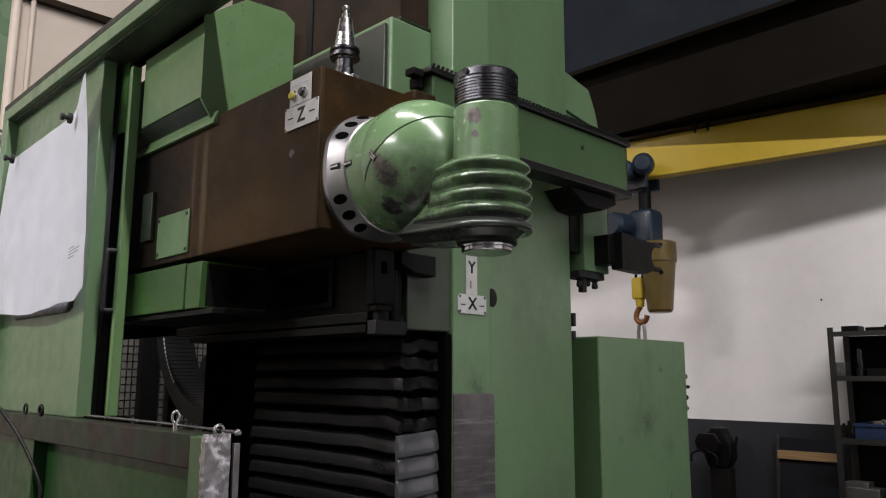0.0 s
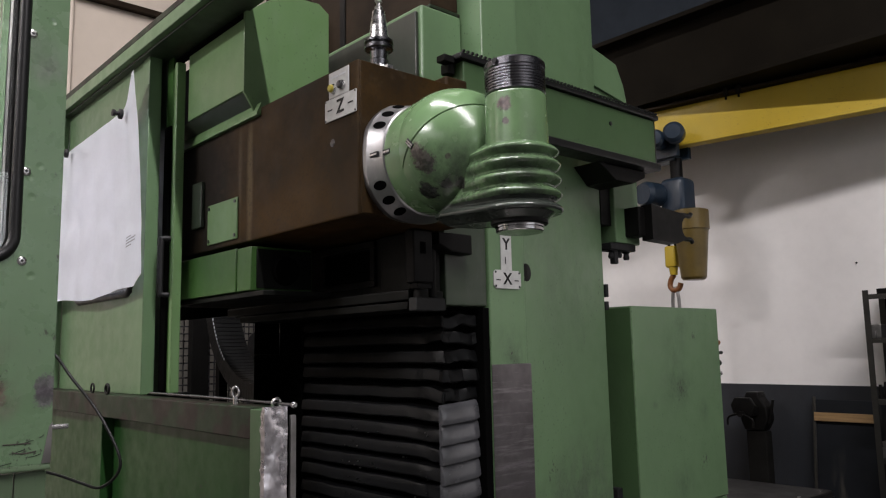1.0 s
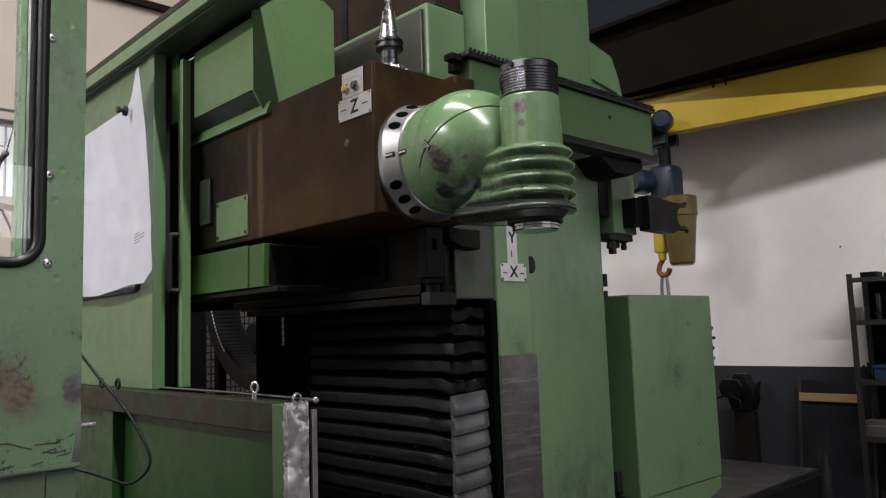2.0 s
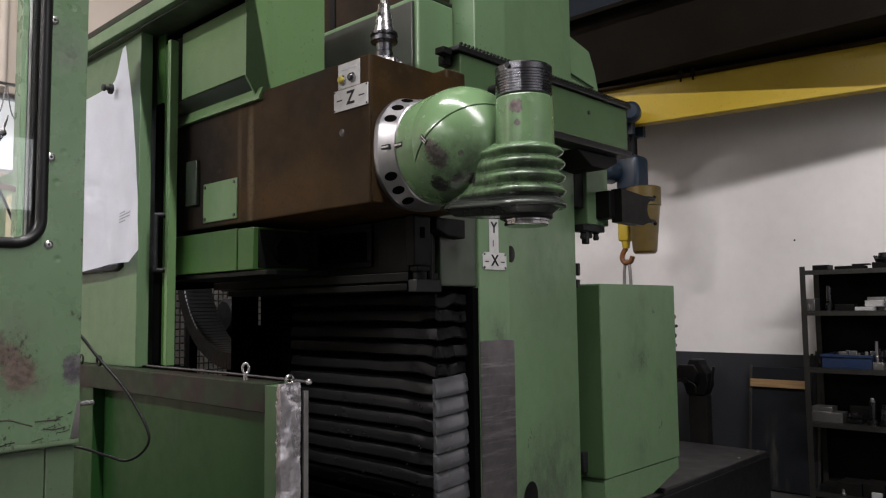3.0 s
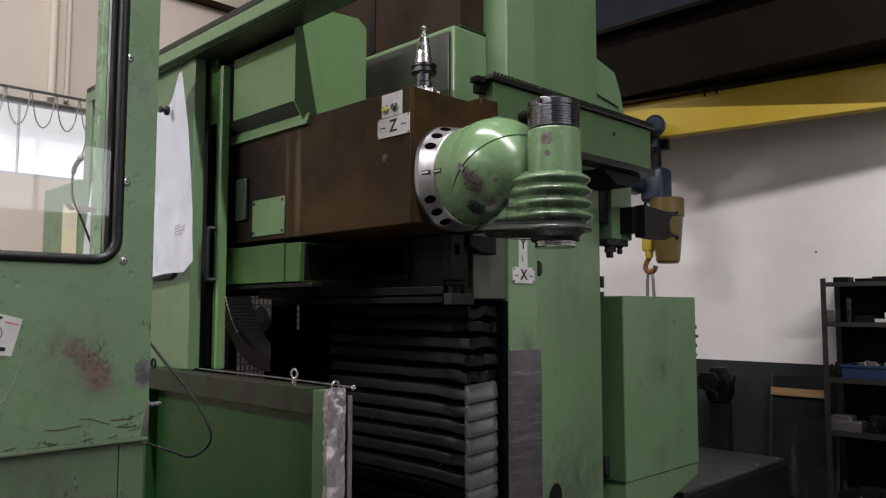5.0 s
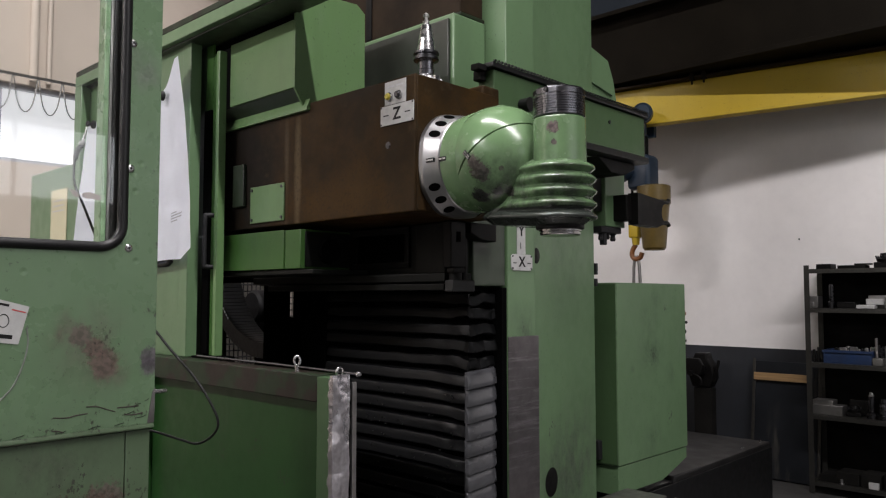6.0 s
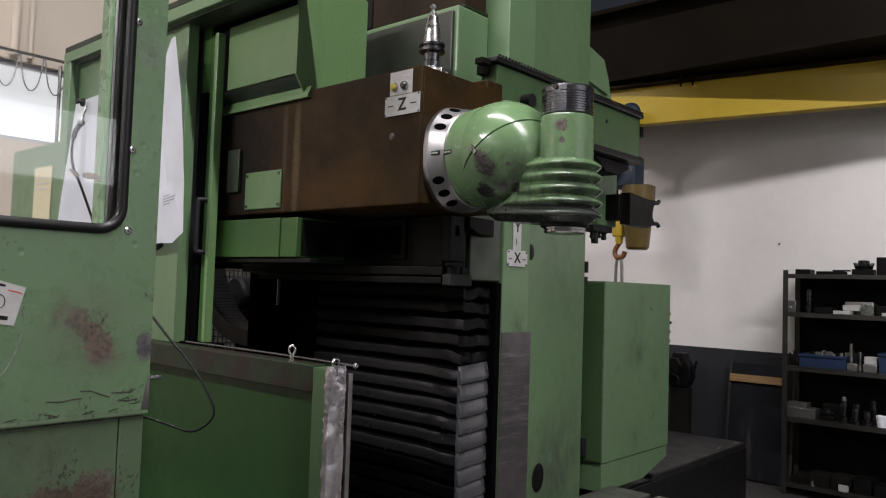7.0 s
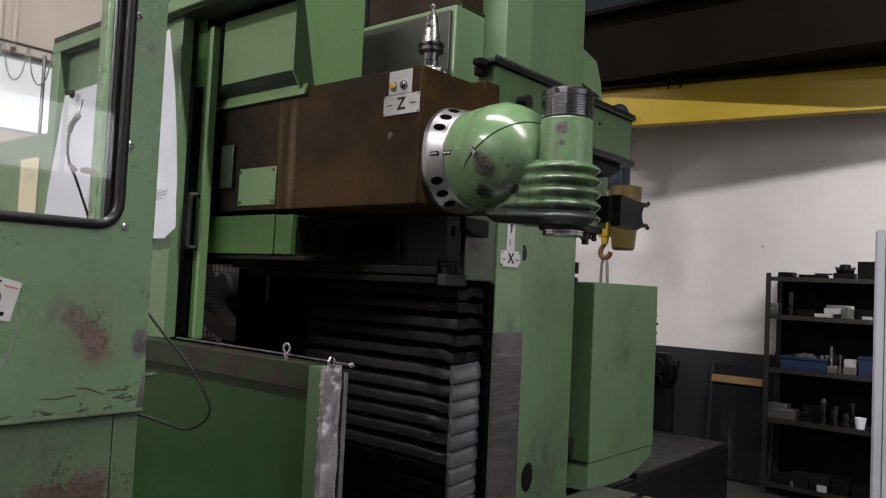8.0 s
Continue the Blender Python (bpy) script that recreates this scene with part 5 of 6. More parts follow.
part("filler_upright", box(-3.40, -3.30, 2.00, 2.02, 1.426, 1.80, 0.004), SHADE_BLACK, gap_fill)
part("motor_stand", box(-4.52, -3.86, 2.46, 2.62, 0.0, 1.36, 0.01), SHADE_BLACK, gap_fill)
part("motor_end", lathe([(0.0, 0), (0.10, 0), (0.12, 0.02), (0.12, 0.16), (0.06, 0.20), (0.0, 0.20)], (-4.53, 2.44, 1.47), (0, 1, 0), 24), BLACK, gap_fill)

# ---- operator's sliding guard with a window ----
od = thing("operator_door", "scratched green steel operator guard with a rubber-set window", "guard door", (-2.07, 0, 0))
DX0, DX1 = -2.085, -2.047
OY1 = 0.515
PY1, PZ0, PZ1, PY0 = 0.40, 1.70, 2.75, -0.55
bm = boxes((DX0, DX1, PY1, OY1, 1.15, 3.0), (DX0, DX1, -1.6, PY0, 1.15, 3.0), (DX0, DX1, PY0, PY1, 1.15, PZ0), (DX0, DX1, PY0, PY1, PZ1, 3.0), bevel=0)
part("door_skin", bm, GREEN_DOOR, od)
part("edge_channel", box(-2.15, -2.101, 0.352, 0.370, 1.16, 3.0, 0.003), GREEN_DOOR, od)
# Grey panel added in place of a reflection in the pane
part("edge_reflection", box(-2.118, -2.101, 0.371, OY1 - 0.004, 1.16, 3.0, 0.002), STEEL_DULL, od, "grey panel standing in for a reflection in the glass")
part("glazing_stop", box(-2.100, -2.088, 0.378, 0.41, 1.70, 2.75, 0.002), CAST, od)
part("drip_lip", prism([(-2.10, 1.137), (-2.044, 1.135), (-2.043, 1.140), (-2.046, 1.150), (-2.10, 1.150)], "y", -1.6, OY1, 0.002), GREEN_KICK, od)
part("lower_panel", box(-2.09, -2.062, -1.6, 0.43, 0.0, 1.130, 0.003), GREEN_KICK, od)
part("lower_panel", box(-2.09, -2.062, 0.433, 0.51, 0.0, 1.130, 0.003), GREEN_KICK, od)


def rounded_frame_x(x, y0, y1, z0, z1, r, w):
    pts = []
    for cy, cz, a0 in ((y1 - r, z0 + r, -90), (y1 - r, z1 - r, 0), (y0 + r, z1 - r, 90), (y0 + r, z0 + r, 180)):
        for k in range(7):
            a = radians(a0 + 15 * k)
            pts.append((x, cy + r * math.cos(a), cz + r * math.sin(a)))
    return tube(spread(pts), w, 10, 2, True)


pane = part("window_pane", box(-2.068, -2.064, PY0 - 0.01, PY1 + 0.01, PZ0 - 0.01, PZ1 + 0.01, 0), GLASS, od)
pane.visible_shadow = False
for poly in ([(0.241, 1.870), (0.262, 1.866), (0.276, 1.852), (0.268, 1.846), (0.258, 1.849), (0.249, 1.861)], [(0.283, 1.860), (0.300, 1.866), (0.338, 1.857), (0.336, 1.842), (0.315, 1.846), (0.296, 1.845), (0.282, 1.850)]):
    part("tape_scrap", prism(poly, "x", -2.0638, -2.0632, 0), OLD_TAPE, pane, "torn scrap of old tape")
part("gasket", rounded_frame_x(-2.050, PY0, PY1, PZ0, PZ1, 0.07, 0.016), RUBBER, od)
# corner infill of the window opening
for cy, sy in ((PY1, -1), (PY0, 1)):
    for cz, sz in ((PZ0, 1), (PZ1, -1)):
        r = 0.072
        poly = [(cy, cz)] + [(cy + sy * (r - r * math.sin(radians(a))), cz + sz * (r - r * math.cos(radians(a)))) for a in range(0, 91, 15)]
        part("corner_web", prism(poly, "x", DX0 + 0.004, DX1 - 0.002, 0), GREEN_DOOR, od)
for yy, zz in ((0.42, 1.95), (0.42, 1.70), (0.42, 2.35)):
    sc = part("screw", lathe([(0.0, 0), (0.012, 0), (0.012, 0.002), (0.007, 0.005), (0.0, 0.0055)], (-2.047, yy, zz), (1, 0, 0), 14), STEEL, od, "bright steel button-head screw")
    part("socket", cyl((-2.0417, yy, zz), (-2.0412, yy, zz), 0.0042, seg=6), BLACK, sc)
part("latch_pin", cyl((-2.06, 0.512, 1.245), (-2.06, 0.56, 1.245), 0.007, seg=10), STEEL, od)
for k, (yy, zz, w) in enumerate(((0.475, 1.175, 0.03), (0.44, 1.19, 0.022), (0.462, 1.212, 0.018), (0.49, 1.225, 0.012), (0.405, 1.158, 0.03), (0.33, 1.156, 0.035), (0.235, 1.155, 0.028), (0.12, 1.156, 0.03))):
    part("scrape", tube([(-2.0469, yy - w / 2, zz - 0.003), (-2.0469, yy, zz + 0.002 * (k % 3 - 1)), (-2.0469, yy + w / 2, zz + 0.003)], 0.0012, 5, 3), CAST, od, "dark scrape")
part("bent_corner", prism([(0.492, 1.152), (0.515, 1.152), (0.5165, 1.262), (0.508, 1.25)], "x", -2.047, -2.0445, 0.0005), STEEL_DULL, od, "bare dented corner")
tag = thing("paper_tag", "white paper tag with a red heading on the green guard", "paper tag", (-2.045, 0.09, 1.42))
b = prism([(0.0, 1.43), (0.112, 1.415), (0.138, 1.52), (0.03, 1.55)], "x", -2.0455, -2.0445, 0)
part("tag_paper", b, PLATE, tag)
part("heading_bar", prism([(0.092, 1.511), (0.128, 1.502), (0.1288, 1.5055), (0.0928, 1.5145)], "x", -2.0444, -2.0440, 0), RED_INK, tag)
part("ring_mark", tube([(-2.0442, 0.072 + 0.014 * math.cos(a), 1.482 + 0.018 * math.sin(a)) for a in [2 * math.pi * k / 10 for k in range(10)]], 0.0012, 6, 3, True), INK, tag)
part("heading_bar", prism([(0.045, 1.530), (0.085, 1.521), (0.0865, 1.527), (0.0465, 1.536)], "x", -2.0444, -2.0440, 0), INK, tag)
part("writing_bar", prism([(0.045, 1.437), (0.095, 1.430), (0.097, 1.441), (0.047, 1.448)], "x", -2.0444, -2.0440, 0), INK, tag)

for pts in ([(0.212, 1.199), (0.248, 1.195), (0.276, 1.199), (0.309, 1.201)], [(0.304, 1.221), (0.335, 1.219), (0.366, 1.207), (0.391, 1.198)], [(0.397, 1.209), (0.428, 1.2085), (0.464, 1.208)], [(0.210, 1.161), (0.226, 1.159), (0.242, 1.153)], [(0.420, 1.187), (0.447, 1.182), (0.478, 1.186)]):
    part("scratch", tube([(-2.0471, y, z) for y, z in pts], 0.0019, 6, 4), SCRATCH, od, "dark brown scratch")
part("chalk_mark", tube([(-2.0475, 0.133, 1.461), (-2.0475, 0.138, 1.414), (-2.0475, 0.125, 1.351), (-2.0475, 0.101, 1.296), (-2.0475, 0.066, 1.258)], 0.0028, 6, 6), CHALK, od, "pale chalk arc")

lead = solid("hanging_cable", tube([(-2.11, 0.50, 1.47), (-2.075, 0.526, 1.439), (-2.025, 0.556, 1.377), (-1.953, 0.599, 1.294), (-1.90, 0.630, 1.211), (-1.88, 0.644, 1.152), (-1.903, 0.636, 1.110), (-1.953, 0.614, 1.083), (-2.007, 0.587, 1.092), (-2.075, 0.549, 1.110), (-2.11, 0.52, 1.12)], 0.0042, 8, 8), RUBBER, "black rubber cable hanging in a loop", "cable")

goose = thing("gooseneck_hose", "black gooseneck coolant hose with a chrome nozzle", "hose", (-2.11, 0.44, 1.55))
part("hose", tube([(-2.091, 0.45, 1.56), (-2.16, 0.445, 1.60), (-2.28, 0.43, 1.70), (-2.30, 0.416, 1.758), (-2.30, 0.378, 1.849), (-2.30, 0.348, 1.917), (-2.30, 0.345, 1.99), (-2.30, 0.36, 2.035)], 0.0042, 8, 6), RUBBER, goose)
part("hose_end", tube([(-2.30, 0.347, 2.0), (-2.30, 0.352, 2.025), (-2.30, 0.367, 2.05)], 0.008, 10, 4), RUBBER, goose)
part("nozzle", lathe([(0.0, 0), (0.010, 0), (0.012, 0.006), (0.010, 0.014), (0.004, 0.018), (0.0025, 0.065), (0.0, 0.066)], (-2.30, 0.366, 2.048), (0, 0.25, 1), 16), STEEL, goose, "chrome nozzle with a thin tip")

# festoon cables before the strip window, and an inspection lamp lead
for i in range(12):
    y0 = 0.5 + i * 0.20
    solid("festoon_cable", tube([(X0 + 0.25, y0, 3.42), (X0 + 0.25, y0 + 0.035, 3.2), (X0 + 0.25, y0 + 0.095, 3.12), (X0 + 0.25, y0 + 0.155, 3.2), (X0 + 0.25, y0 + 0.19, 3.42)], 0.006, 6, 6), STEEL_DULL, "grey festoon cable loop under a rail", "cable", "festoon cables")
solid("festoon_rail", box(X0 + 0.235, X0 + 0.265, -5.9, 3.0, 3.42, 3.44), SHELF, "grey steel festoon cable rail", "rail")
solid("drop_pipe", tube([(X0 + 0.2, 2.05, 0.02), (X0 + 0.2, 2.05, 1.6), (X0 + 0.2, 2.05, 3.4)], 0.016, 8, 2), STEEL_DULL, "grey vertical drop pipe before the window", "pipe")

# ---- electric chain hoist under the crane beam ----
hoist = thing("chain_hoist", "blue and yellow electric chain hoist with an orange hook", "chain hoist", (-3.15, 5.5, 2.0))
HX, HY = -3.15, 5.5
part("trolley", boxes((HX - 0.12, HX + 0.16, HY - 0.11, HY - 0.065, 2.96, 3.16), (HX - 0.12, HX + 0.16, HY + 0.065, HY + 0.11, 2.96, 3.16), (HX - 0.10, HX + 0.10, HY - 0.065, HY + 0.065, 2.94, 2.98)), BLUE, hoist)
part("travel_motor", lathe([(0.0, 0), (0.065, 0), (0.075, 0.02), (0.075, 0.14), (0.06, 0.17), (0.03, 0.175), (0.0, 0.175)], (HX + 0.02, HY - 0.115, 3.10), (0.25, -1, 0), 28), BLUE, hoist)
part("gearbox", lathe([(0.0, 0), (0.075, 0), (0.085, 0.02), (0.085, 0.10), (0.06, 0.13), (0.0, 0.13)], (HX + 0.16, HY - 0.115, 3.13), (0.4, -1, 0), 24), BLUE, hoist)
part("suspension", cyl((HX + 0.08, HY, 2.78), (HX + 0.08, HY, 2.96), 0.05), CAST, hoist)
part("hoist_body", box(HX - 0.03, HX + 0.19, HY - 0.11, HY + 0.11, 2.48, 2.79, 0.05, 4), BLUE, hoist)
part("hoist_motor", lathe([(0.0, 0), (0.095, 0), (0.105, 0.02), (0.105, 0.15), (0.085, 0.19), (0.04, 0.195), (0.0, 0.195)], (HX - 0.05, HY - 0.09, 2.66), (-0.15, -1, 0), 32), BLUE, hoist)
part("chain_bin", lathe([(0.0, 0), (0.085, 0), (0.10, 0.02), (0.135, 0.40), (0.145, 0.405), (0.145, 0.56), (0.12, 0.57), (0.0, 0.55)], (HX + 0.18, HY, 1.945), (0, 0, 1), 28), AMBER, hoist, "smoky yellow chain bin")
part("bottom_block", box(HX - 0.055, HX + 0.045, HY - 0.045, HY + 0.045, 2.06, 2.24, 0.02, 3), YELLOW, hoist, "yellow bottom block")
for dx in (-0.03, 0.03):
    part("chain", cyl((HX + dx, HY, 2.2), (HX + dx, HY, 2.55), 0.012, seg=8), CAST, hoist)
part("swivel", cyl((HX, HY, 2.0), (HX, HY, 2.08), 0.03, 0.04), YELLOW, hoist)
part("hook", tube([(HX, HY, 2.0), (HX - 0.03, HY, 1.96), (HX - 0.04, HY, 1.91), (HX - 0.01, HY, 1.875), (HX + 0.04, HY, 1.885), (HX + 0.06, HY, 1.93)], 0.022, 10, 5), ORANGE, hoist, "orange forged hook")
for dx in (-0.03, 0.04):
    part("sling", tube([(HX + 0.005, HY, 1.90), (HX + dx * 0.8, HY, 1.80), (HX + dx, HY, 1.3), (HX + dx, HY, 0.6)], 0.014, 8, 3), STEEL_DULL, hoist)

# ---- shelf rack against the wall ----
rack = thing("shelf_rack", "open grey steel shelf rack with machine parts", "shelf rack", (-1.1, 6.0, 0))
RX0, RX1, RY0, RY1 = -1.83, -0.35, 5.80, 6.15
for x0 in (RX0, RX1 - 0.04):
    for y0 in (RY0, RY1 - 0.04):
        part("upright", boxes((x0, x0 + 0.04, y0, y0 + 0.004, 0.01, 1.79), (x0, x0 + 0.004, y0 + 0.004, y0 + 0.04, 0.01, 1.79), bevel=0), SHELF, rack)
LEVELS = (0.10, 0.615, 1.02, 1.45, 1.76)
for z in LEVELS:
    part("shelf_board", boxes((RX0 + 0.005, RX1 - 0.005, RY0 + 0.005, RY1 - 0.005, z - 0.008, z), (RX0 + 0.005, RX1 - 0.005, RY0 + 0.0045, RY0 + 0.02, z - 0.035, z - 0.0085), bevel=0), SHELF, rack)
part("back_sheet", box(RX0 + 0.01, RX1 - 0.01, RY1 - 0.003, RY1 - 0.0005, 0.1, 1.74, 0), RACK_BACK, rack, "very dark back sheet")


def tray(x, y, z, w, d, hgt):
    ob = thing("storage_bin", "blue plastic storage bin on a shelf", "storage bin", (x, y, z))
    part("bin_shell", boxes((x - w / 2, x + w / 2, y - d / 2, y + d / 2, z + 0.001, z + 0.012), (x - w / 2, x + w / 2, y - d / 2, y - d / 2 + 0.006, z + 0.012, z + hgt), (x - w / 2, x + w / 2, y + d / 2 - 0.006, y + d / 2, z + 0.012, z + hgt), (x - w / 2, x - w / 2 + 0.006, y - d / 2 + 0.006, y + d / 2 - 0.006, z + 0.012, z + hgt), (x + w / 2 - 0.006, x + w / 2, y - d / 2 + 0.006, y + d / 2 - 0.006, z + 0.012, z + hgt), bevel=0), BLUE_BIN, ob)
    part("rim", boxes((x - w / 2 - 0.01, x + w / 2 + 0.01, y - d / 2 - 0.01, y - d / 2 - 0.0005, z + hgt - 0.02, z + hgt), bevel=0.002), BLUE_BIN, ob)


tray(-1.54, 5.96, 1.02, 0.34, 0.24, 0.105)
tray(-1.02, 5.96, 1.02, 0.24, 0.26, 0.15)
rng = random.Random(12)


def bar_block(x, y, z, w, d, hgt, mat, label):
    solid("steel_block", box(x - w / 2, x + w / 2, y - d / 2, y + d / 2, z + 0.0005, z + hgt, 0.004), mat, label, "steel block", "parts on the rack")


def turned_part(x, y, z, r, hgt, mat, label):
    s = rng.uniform(0.5, 0.8)
    solid("turned_part", lathe([(0.0, 0.0005), (r, 0.0005), (r, hgt * 0.25), (r * s, hgt * 0.3), (r * s, hgt * 0.8), (r * 0.9 * s, hgt), (0.0, hgt)], (x, y, z), (0, 0, 1), 20), mat, label, "machine part", "parts on the rack")


def fixture(x, y, z, s):
    ob = thing("clamping_fixture", "dark steel clamping fixture on the rack", "fixture", (x, y, z))
    part("base", box(x - s, x + s, y - s * 0.7, y + s * 0.7, z + 0.001, z + s * 0.6, 0.006), CAST, ob)
    part("drum", lathe([(0.0, 0), (s * 0.8, 0), (s * 0.9, s * 0.3), (s * 0.6, s * 0.5), (s * 0.5, s * 0.9), (0.0, s * 0.95)], (x, y, z + s * 0.6), (0, 0, 1), 20), CAST, ob)
    for k in range(7):
        a = 2 * math.pi * k / 7
        part("stud", cyl((x + s * 0.75 * math.cos(a), y + s * 0.75 * math.sin(a), z + s * 0.8), (x + s * 0.95 * math.cos(a), y + s * 0.95 * math.sin(a), z + s * 1.25), s * 0.09, seg=8), STEEL_DARK, ob)


# top of the rack
bar_block(-1.70, 5.93, 1.76, 0.11, 0.14, 0.04, CAST, "small dark steel block on top of the rack")
bar_block(-1.50, 5.93, 1.76, 0.20, 0.12, 0.026, RACK_BACK, "flat dark steel bar on top of the rack")
bar_block(-1.42, 5.90, 1.786, 0.12, 0.06, 0.012, RACK_BACK, "thin dark steel bar on top of the rack")
fixture(-1.27, 5.93, 1.76, 0.075)
bar_block(-1.08, 5.93, 1.76, 0.17, 0.18, 0.135, CAST, "dark cast angle block on the rack")
# second shelf
bar_block(-1.785, 5.92, 1.45, 0.075, 0.12, 0.095, STEEL_DULL, "grey machined block lying on the shelf")
bar_block(-1.80, 5.86, 1.45, 0.05, 0.05, 0.05, STEEL_DULL, "small grey block lying on the shelf")
turned_part(-1.66, 5.91, 1.45, 0.026, 0.19, STEEL_DARK, "upright turned steel spindle on the shelf")
bar_block(-1.54, 5.91, 1.45, 0.13, 0.12, 0.05, CAST, "dark machined block lying on the shelf")
bar_block(-1.40, 5.88, 1.45, 0.125, 0.10, 0.028, PLATE, "pale machined block lying on the shelf")
bar_block(-1.345, 5.93, 1.479, 0.125, 0.09, 0.045, PLATE, "pale machined block lying on another block")
bar_block(-1.23, 5.92, 1.45, 0.09, 0.12, 0.085, STEEL, "bright machined block lying on the shelf")
bar_block(-1.31, 5.99, 1.45, 0.20, 0.06, 0.10, STEEL_DULL, "grey machined block lying on the shelf")
bar_block(-1.12, 5.93, 1.45, 0.10, 0.12, 0.075, CAST, "dark machined block lying on the shelf")
bar_block(-1.09, 5.85, 1.45, 0.07, 0.05, 0.025, PLATE, "pale machined block lying on the shelf")
# third shelf
for x, hh in ((-1.80, 0.10), (-1.765, 0.12), (-1.73, 0.09)):
    turned_part(x, 5.90, 1.02, 0.016, hh, CAST, "dark turned part on the shelf")
for k in range(14):
    x, y = -1.66 + 0.26 * rng.random(), 5.88 + 0.14 * rng.random()
    hgt = 0.112 + rng.uniform(0.0, 0.02)
    solid("metal_piece", box(x, x + rng.uniform(0.015, 0.05), y, y + rng.uniform(0.012, 0.03), 1.034, 1.02 + hgt, 0.003), rng.choice((STEEL, STEEL_DULL, STEEL_DARK)), "small metal offcut in the blue bin", "metal piece", "offcuts in the bin")
bar_block(-1.33, 5.88, 1.02, 0.07, 0.08, 0.055, STEEL_DULL, "grey machined block lying on the shelf")
for k in range(11):
    turned_part(-1.345 + 0.03 * (k % 4) + rng.uniform(-0.006, 0.006), 5.90 + 0.04 * (k // 4), 1.076 if k < 2 else 1.02, 0.014, rng.uniform(0.06, 0.15), rng.choice((STEEL, STEEL_DULL, STEEL_DARK)), "small shiny turned part on the shelf")
bar_block(-1.205, 5.90, 1.02, 0.095, 0.12, 0.06, STEEL_DULL, "grey machined block lying on the shelf")
bar_block(-1.205, 5.90, 1.0805, 0.085, 0.09, 0.055, PLATE, "pale machined block on another block")
# fourth shelf
bar_block(-1.70, 5.92, 0.615, 0.22, 0.14, 0.075, STEEL_DULL, "rusty grey steel block on the shelf")
bar_block(-1.74, 5.94, 0.6905, 0.15, 0.12, 0.035, STEEL_DULL, "rusty grey steel bar on another block")
fixture(-1.52, 5.92, 0.615, 0.055)
bar_block(-1.50, 6.02, 0.615, 0.14, 0.10, 0.12, RACK_BACK, "dark steel block on the shelf")
for x, y, r, hh in ((-1.395, 5.90, 0.04, 0.165), (-1.31, 5.88, 0.042, 0.115), (-1.23, 5.88, 0.04, 0.105), (-1.21, 5.99, 0.045, 0.18), (-1.33, 6.0, 0.04, 0.14)):
    turned_part(x, y, 0.615, r, hh, STEEL_DARK, "turned steel collet chuck on the shelf")
turned_part(-1.395, 5.90, 0.781, 0.022, 0.03, STEEL, "small bright cap on a collet chuck")
solid("cup", lathe([(0.0, 0.001), (0.030, 0.001), (0.042, 0.085), (0.038, 0.085), (0.027, 0.008), (0.0, 0.008)], (-1.13, 5.88, 0.615), (0, 0, 1), 24), PAPER, "white cup on the shelf", "cup")
# lowest shelf
for x, w, hh in ((-1.70, 0.14, 0.05), (-1.56, 0.16, 0.09), (-1.40, 0.14, 0.10), (-1.25, 0.12, 0.11), (-1.12, 0.10, 0.08)):
    bar_block(x, 5.93, 0.10, w, 0.2, hh, RACK_BACK if w > 0.13 else CAST, "dark steel block on the lowest shelf")
turned_part(-1.60, 5.82, 0.10, 0.02, 0.04, STEEL, "small shiny turned part on the lowest shelf")
bar_block(-1.375, 5.815, 0.10, 0.07, 0.02, 0.05, PLATE, "pale label block on the lowest shelf")
solid("wall_hook", lathe([(0.0, 0), (0.007, 0), (0.007, 0.004), (0.003, 0.008), (0.003, 0.018), (0.0, 0.019)], (-1.99, 6.1995, 2.03), (0, -1, 0), 12), CAST, "small dark hook in the white wall", "hook")

# white coated profile in front of the rack
post = thing("white_post", "white coated aluminium partition post", "partition post", (-0.9, 4.95, 0))
part("profile", boxes((-0.86, -0.63, 4.9, 5.0, 0.0, 2.06), (-0.875, -0.86, 4.92, 4.98, 0.0, 2.05), bevel=0.004), WHITE_ALU, post)
part("groove", box(-0.81, -0.805, 4.896, 4.8995, 0.05, 2.03, 0), SHELF, post)

# bench vice and board against the wall
vice = thing("bench_vice", "dark cast-iron vice on a pedestal by the wall", "vice", (-2.72, 5.95, 0))
VX, VY = -2.72, 5.92
part("pedestal", box(VX - 0.09, VX + 0.07, VY - 0.05, VY + 0.05, 0.0, 0.74, 0.006), RACK_BACK, vice, "dark grimy pedestal")
part("vice_body", prism([(VX - 0.10, 0.745), (VX + 0.06, 0.745), (VX + 0.10, 0.83), (VX + 0.09, 0.93), (VX + 0.04, 1.0), (VX + 0.03, 1.045), (VX - 0.07, 1.045), (VX - 0.09, 1.0), (VX - 0.13, 0.93), (VX - 0.13, 0.83)], "y", VY - 0.06, VY + 0.06, 0.012), CAST, vice)
part("slide_bar", box(VX - 0.06, VX + 0.03, VY - 0.20, VY - 0.061, 0.86, 0.94, 0.015, 3), CAST, vice)
part("jaw", prism([(VX - 0.09, 0.87), (VX + 0.06, 0.87), (VX + 0.085, 0.95), (VX + 0.05, 1.01), (VX - 0.08, 1.01), (VX - 0.115, 0.95)], "y", VY - 0.235, VY - 0.201, 0.008), CAST, vice)
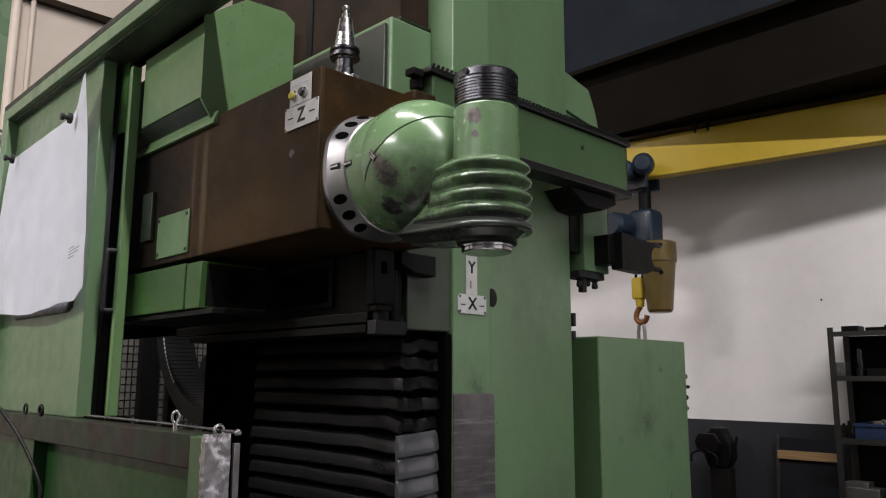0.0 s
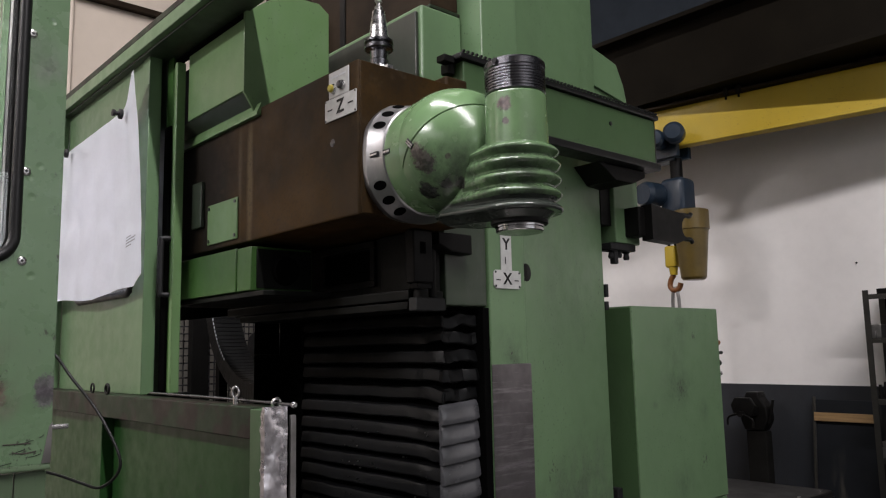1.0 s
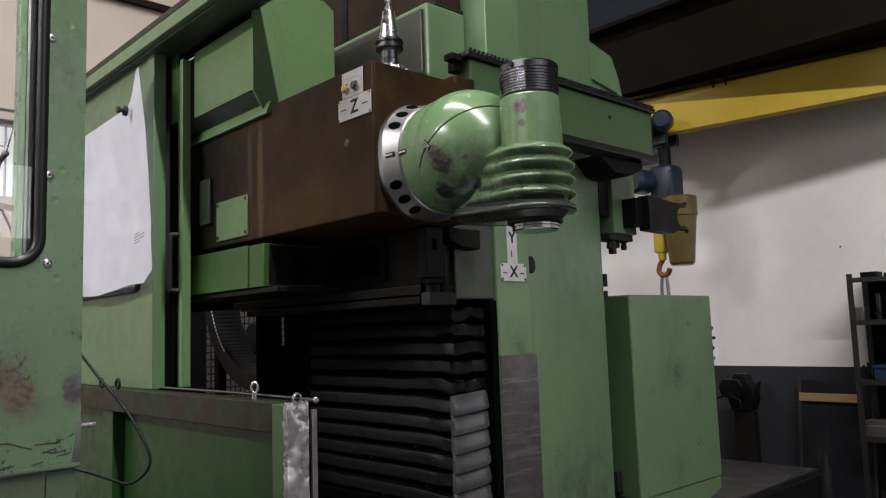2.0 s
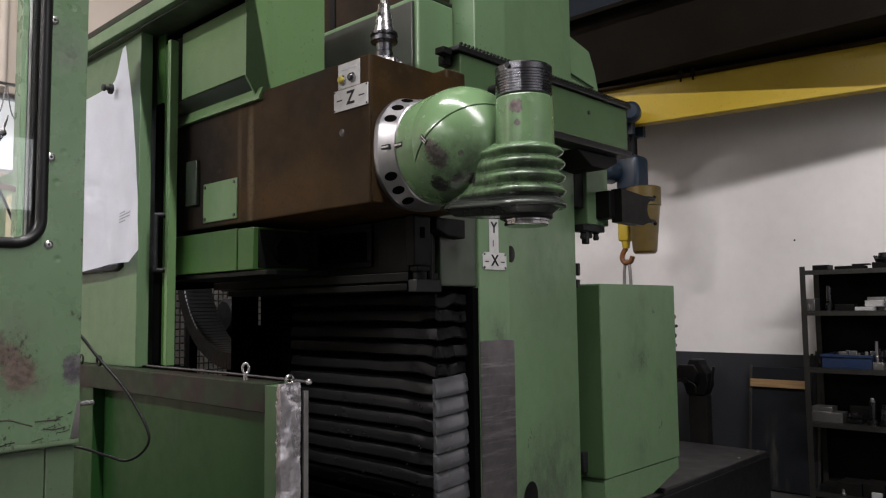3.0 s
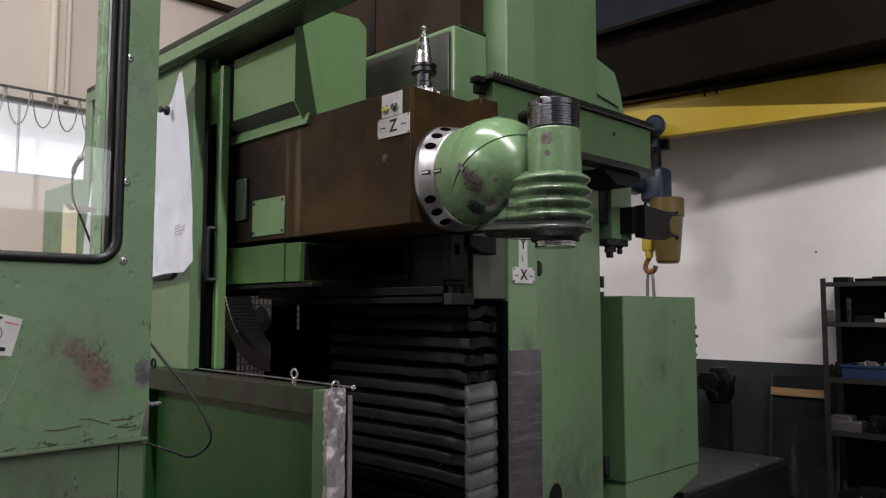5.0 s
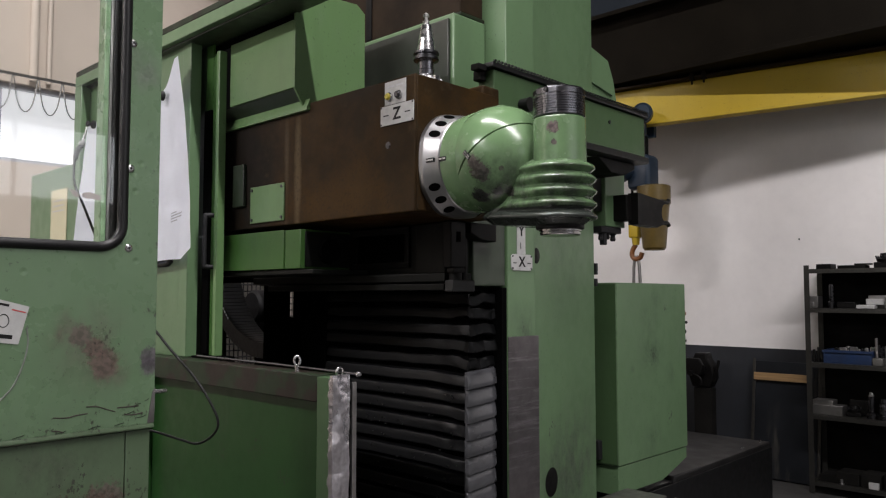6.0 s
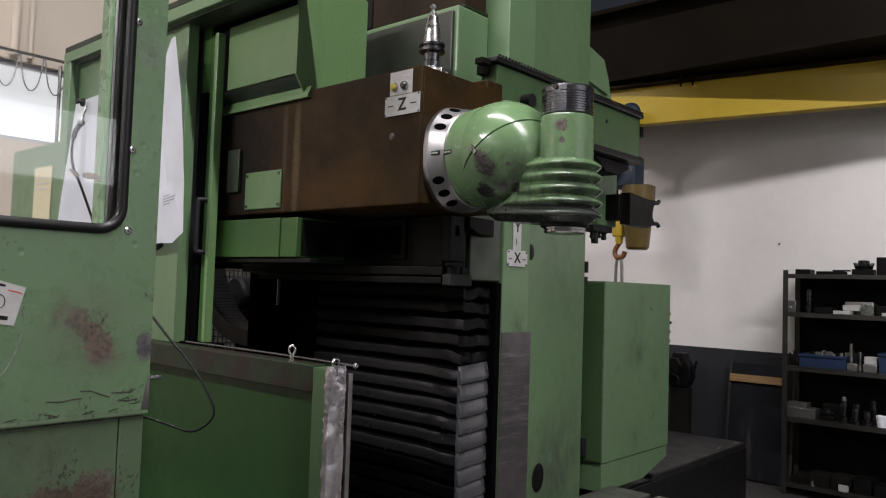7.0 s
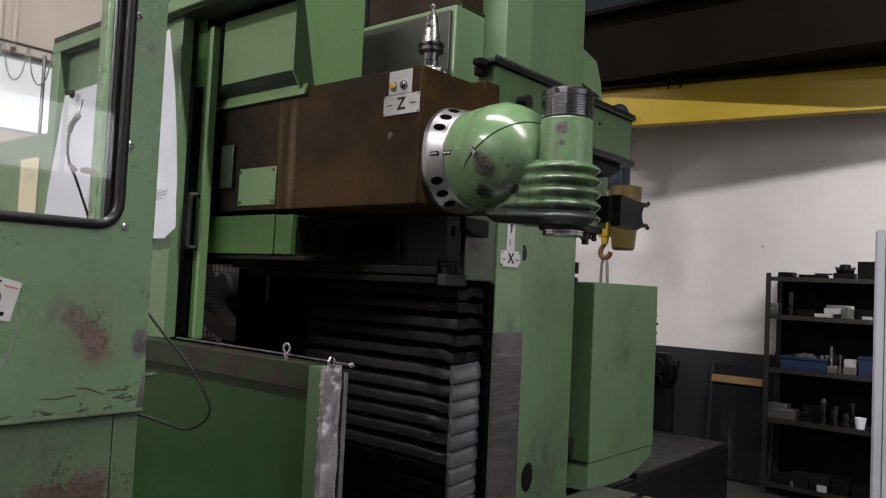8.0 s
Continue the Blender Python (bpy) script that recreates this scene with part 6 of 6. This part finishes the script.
part("screw_handle", tube([(VX - 0.125, VY - 0.27, 0.80), (VX - 0.115, VY - 0.27, 0.86), (VX - 0.02, VY - 0.27, 0.885), (VX + 0.075, VY - 0.27, 0.85), (VX + 0.08, VY - 0.27, 0.79)], 0.009, 8, 5), CAST, vice)
part("lead_screw", cyl((VX - 0.015, VY - 0.285, 0.885), (VX - 0.015, VY - 0.2, 0.885), 0.022, seg=14), CAST, vice)
part("lever", tube([(VX + 0.10, VY - 0.05, 0.80), (VX + 0.13, VY - 0.06, 0.90), (VX + 0.15, VY - 0.06, 0.99)], 0.012, 8, 4), CAST, vice)

board = thing("wall_board", "dark slate board with a yellow wooden batten, leaning on the wall", "board", (-2.1, 6.0, 0))
bd = part("panel", box(-0.27, 0.27, -0.012, 0.012, 0.0, 0.98, 0.003), BOARD, board)
bd.data.transform(pose(-2.10, 6.03, 0.01, -7, 0, 0))
bt = part("batten", box(-0.265, 0.175, -0.04, -0.0125, 0.815, 0.88, 0.004), WOOD, board, "yellow pine batten")
bt.data.transform(pose(-2.10, 6.03, 0.01, -7, 0, 0))
for sx in (-0.27, 0.27):
    lg = part("edge_strip", box(sx - 0.012, sx + 0.012, -0.02, -0.0125, 0.0, 1.0, 0.002), SHELF, board)
    lg.data.transform(pose(-2.10, 6.03, 0.01, -7, 0, 0))

# ---- lamps of the hall ----
for ly, xs, _ in LAMP_ROWS:
    for lx in xs:
        lp = thing("ceiling_lamp", "white fluorescent batten lamp under the roof", "ceiling lamp", (lx, ly, LAMP_Z), "hall lamps")
        part("housing", box(lx - 0.78, lx + 0.78, ly - 0.12, ly + 0.12, LAMP_Z - 0.03, LAMP_Z + 0.05, 0.006), WHITE_ALU, lp)
        for dy in (-0.06, 0.06):
            part("tube", cyl((lx - 0.75, ly + dy, LAMP_Z - 0.07), (lx + 0.75, ly + dy, LAMP_Z - 0.07), 0.014, seg=10), TUBE, lp)
        for dx in (-0.6, 0.6):
            part("hanger", cyl((lx + dx, ly, LAMP_Z + 0.05), (lx + dx, ly, ZR), 0.008, seg=6), SHELF, lp)
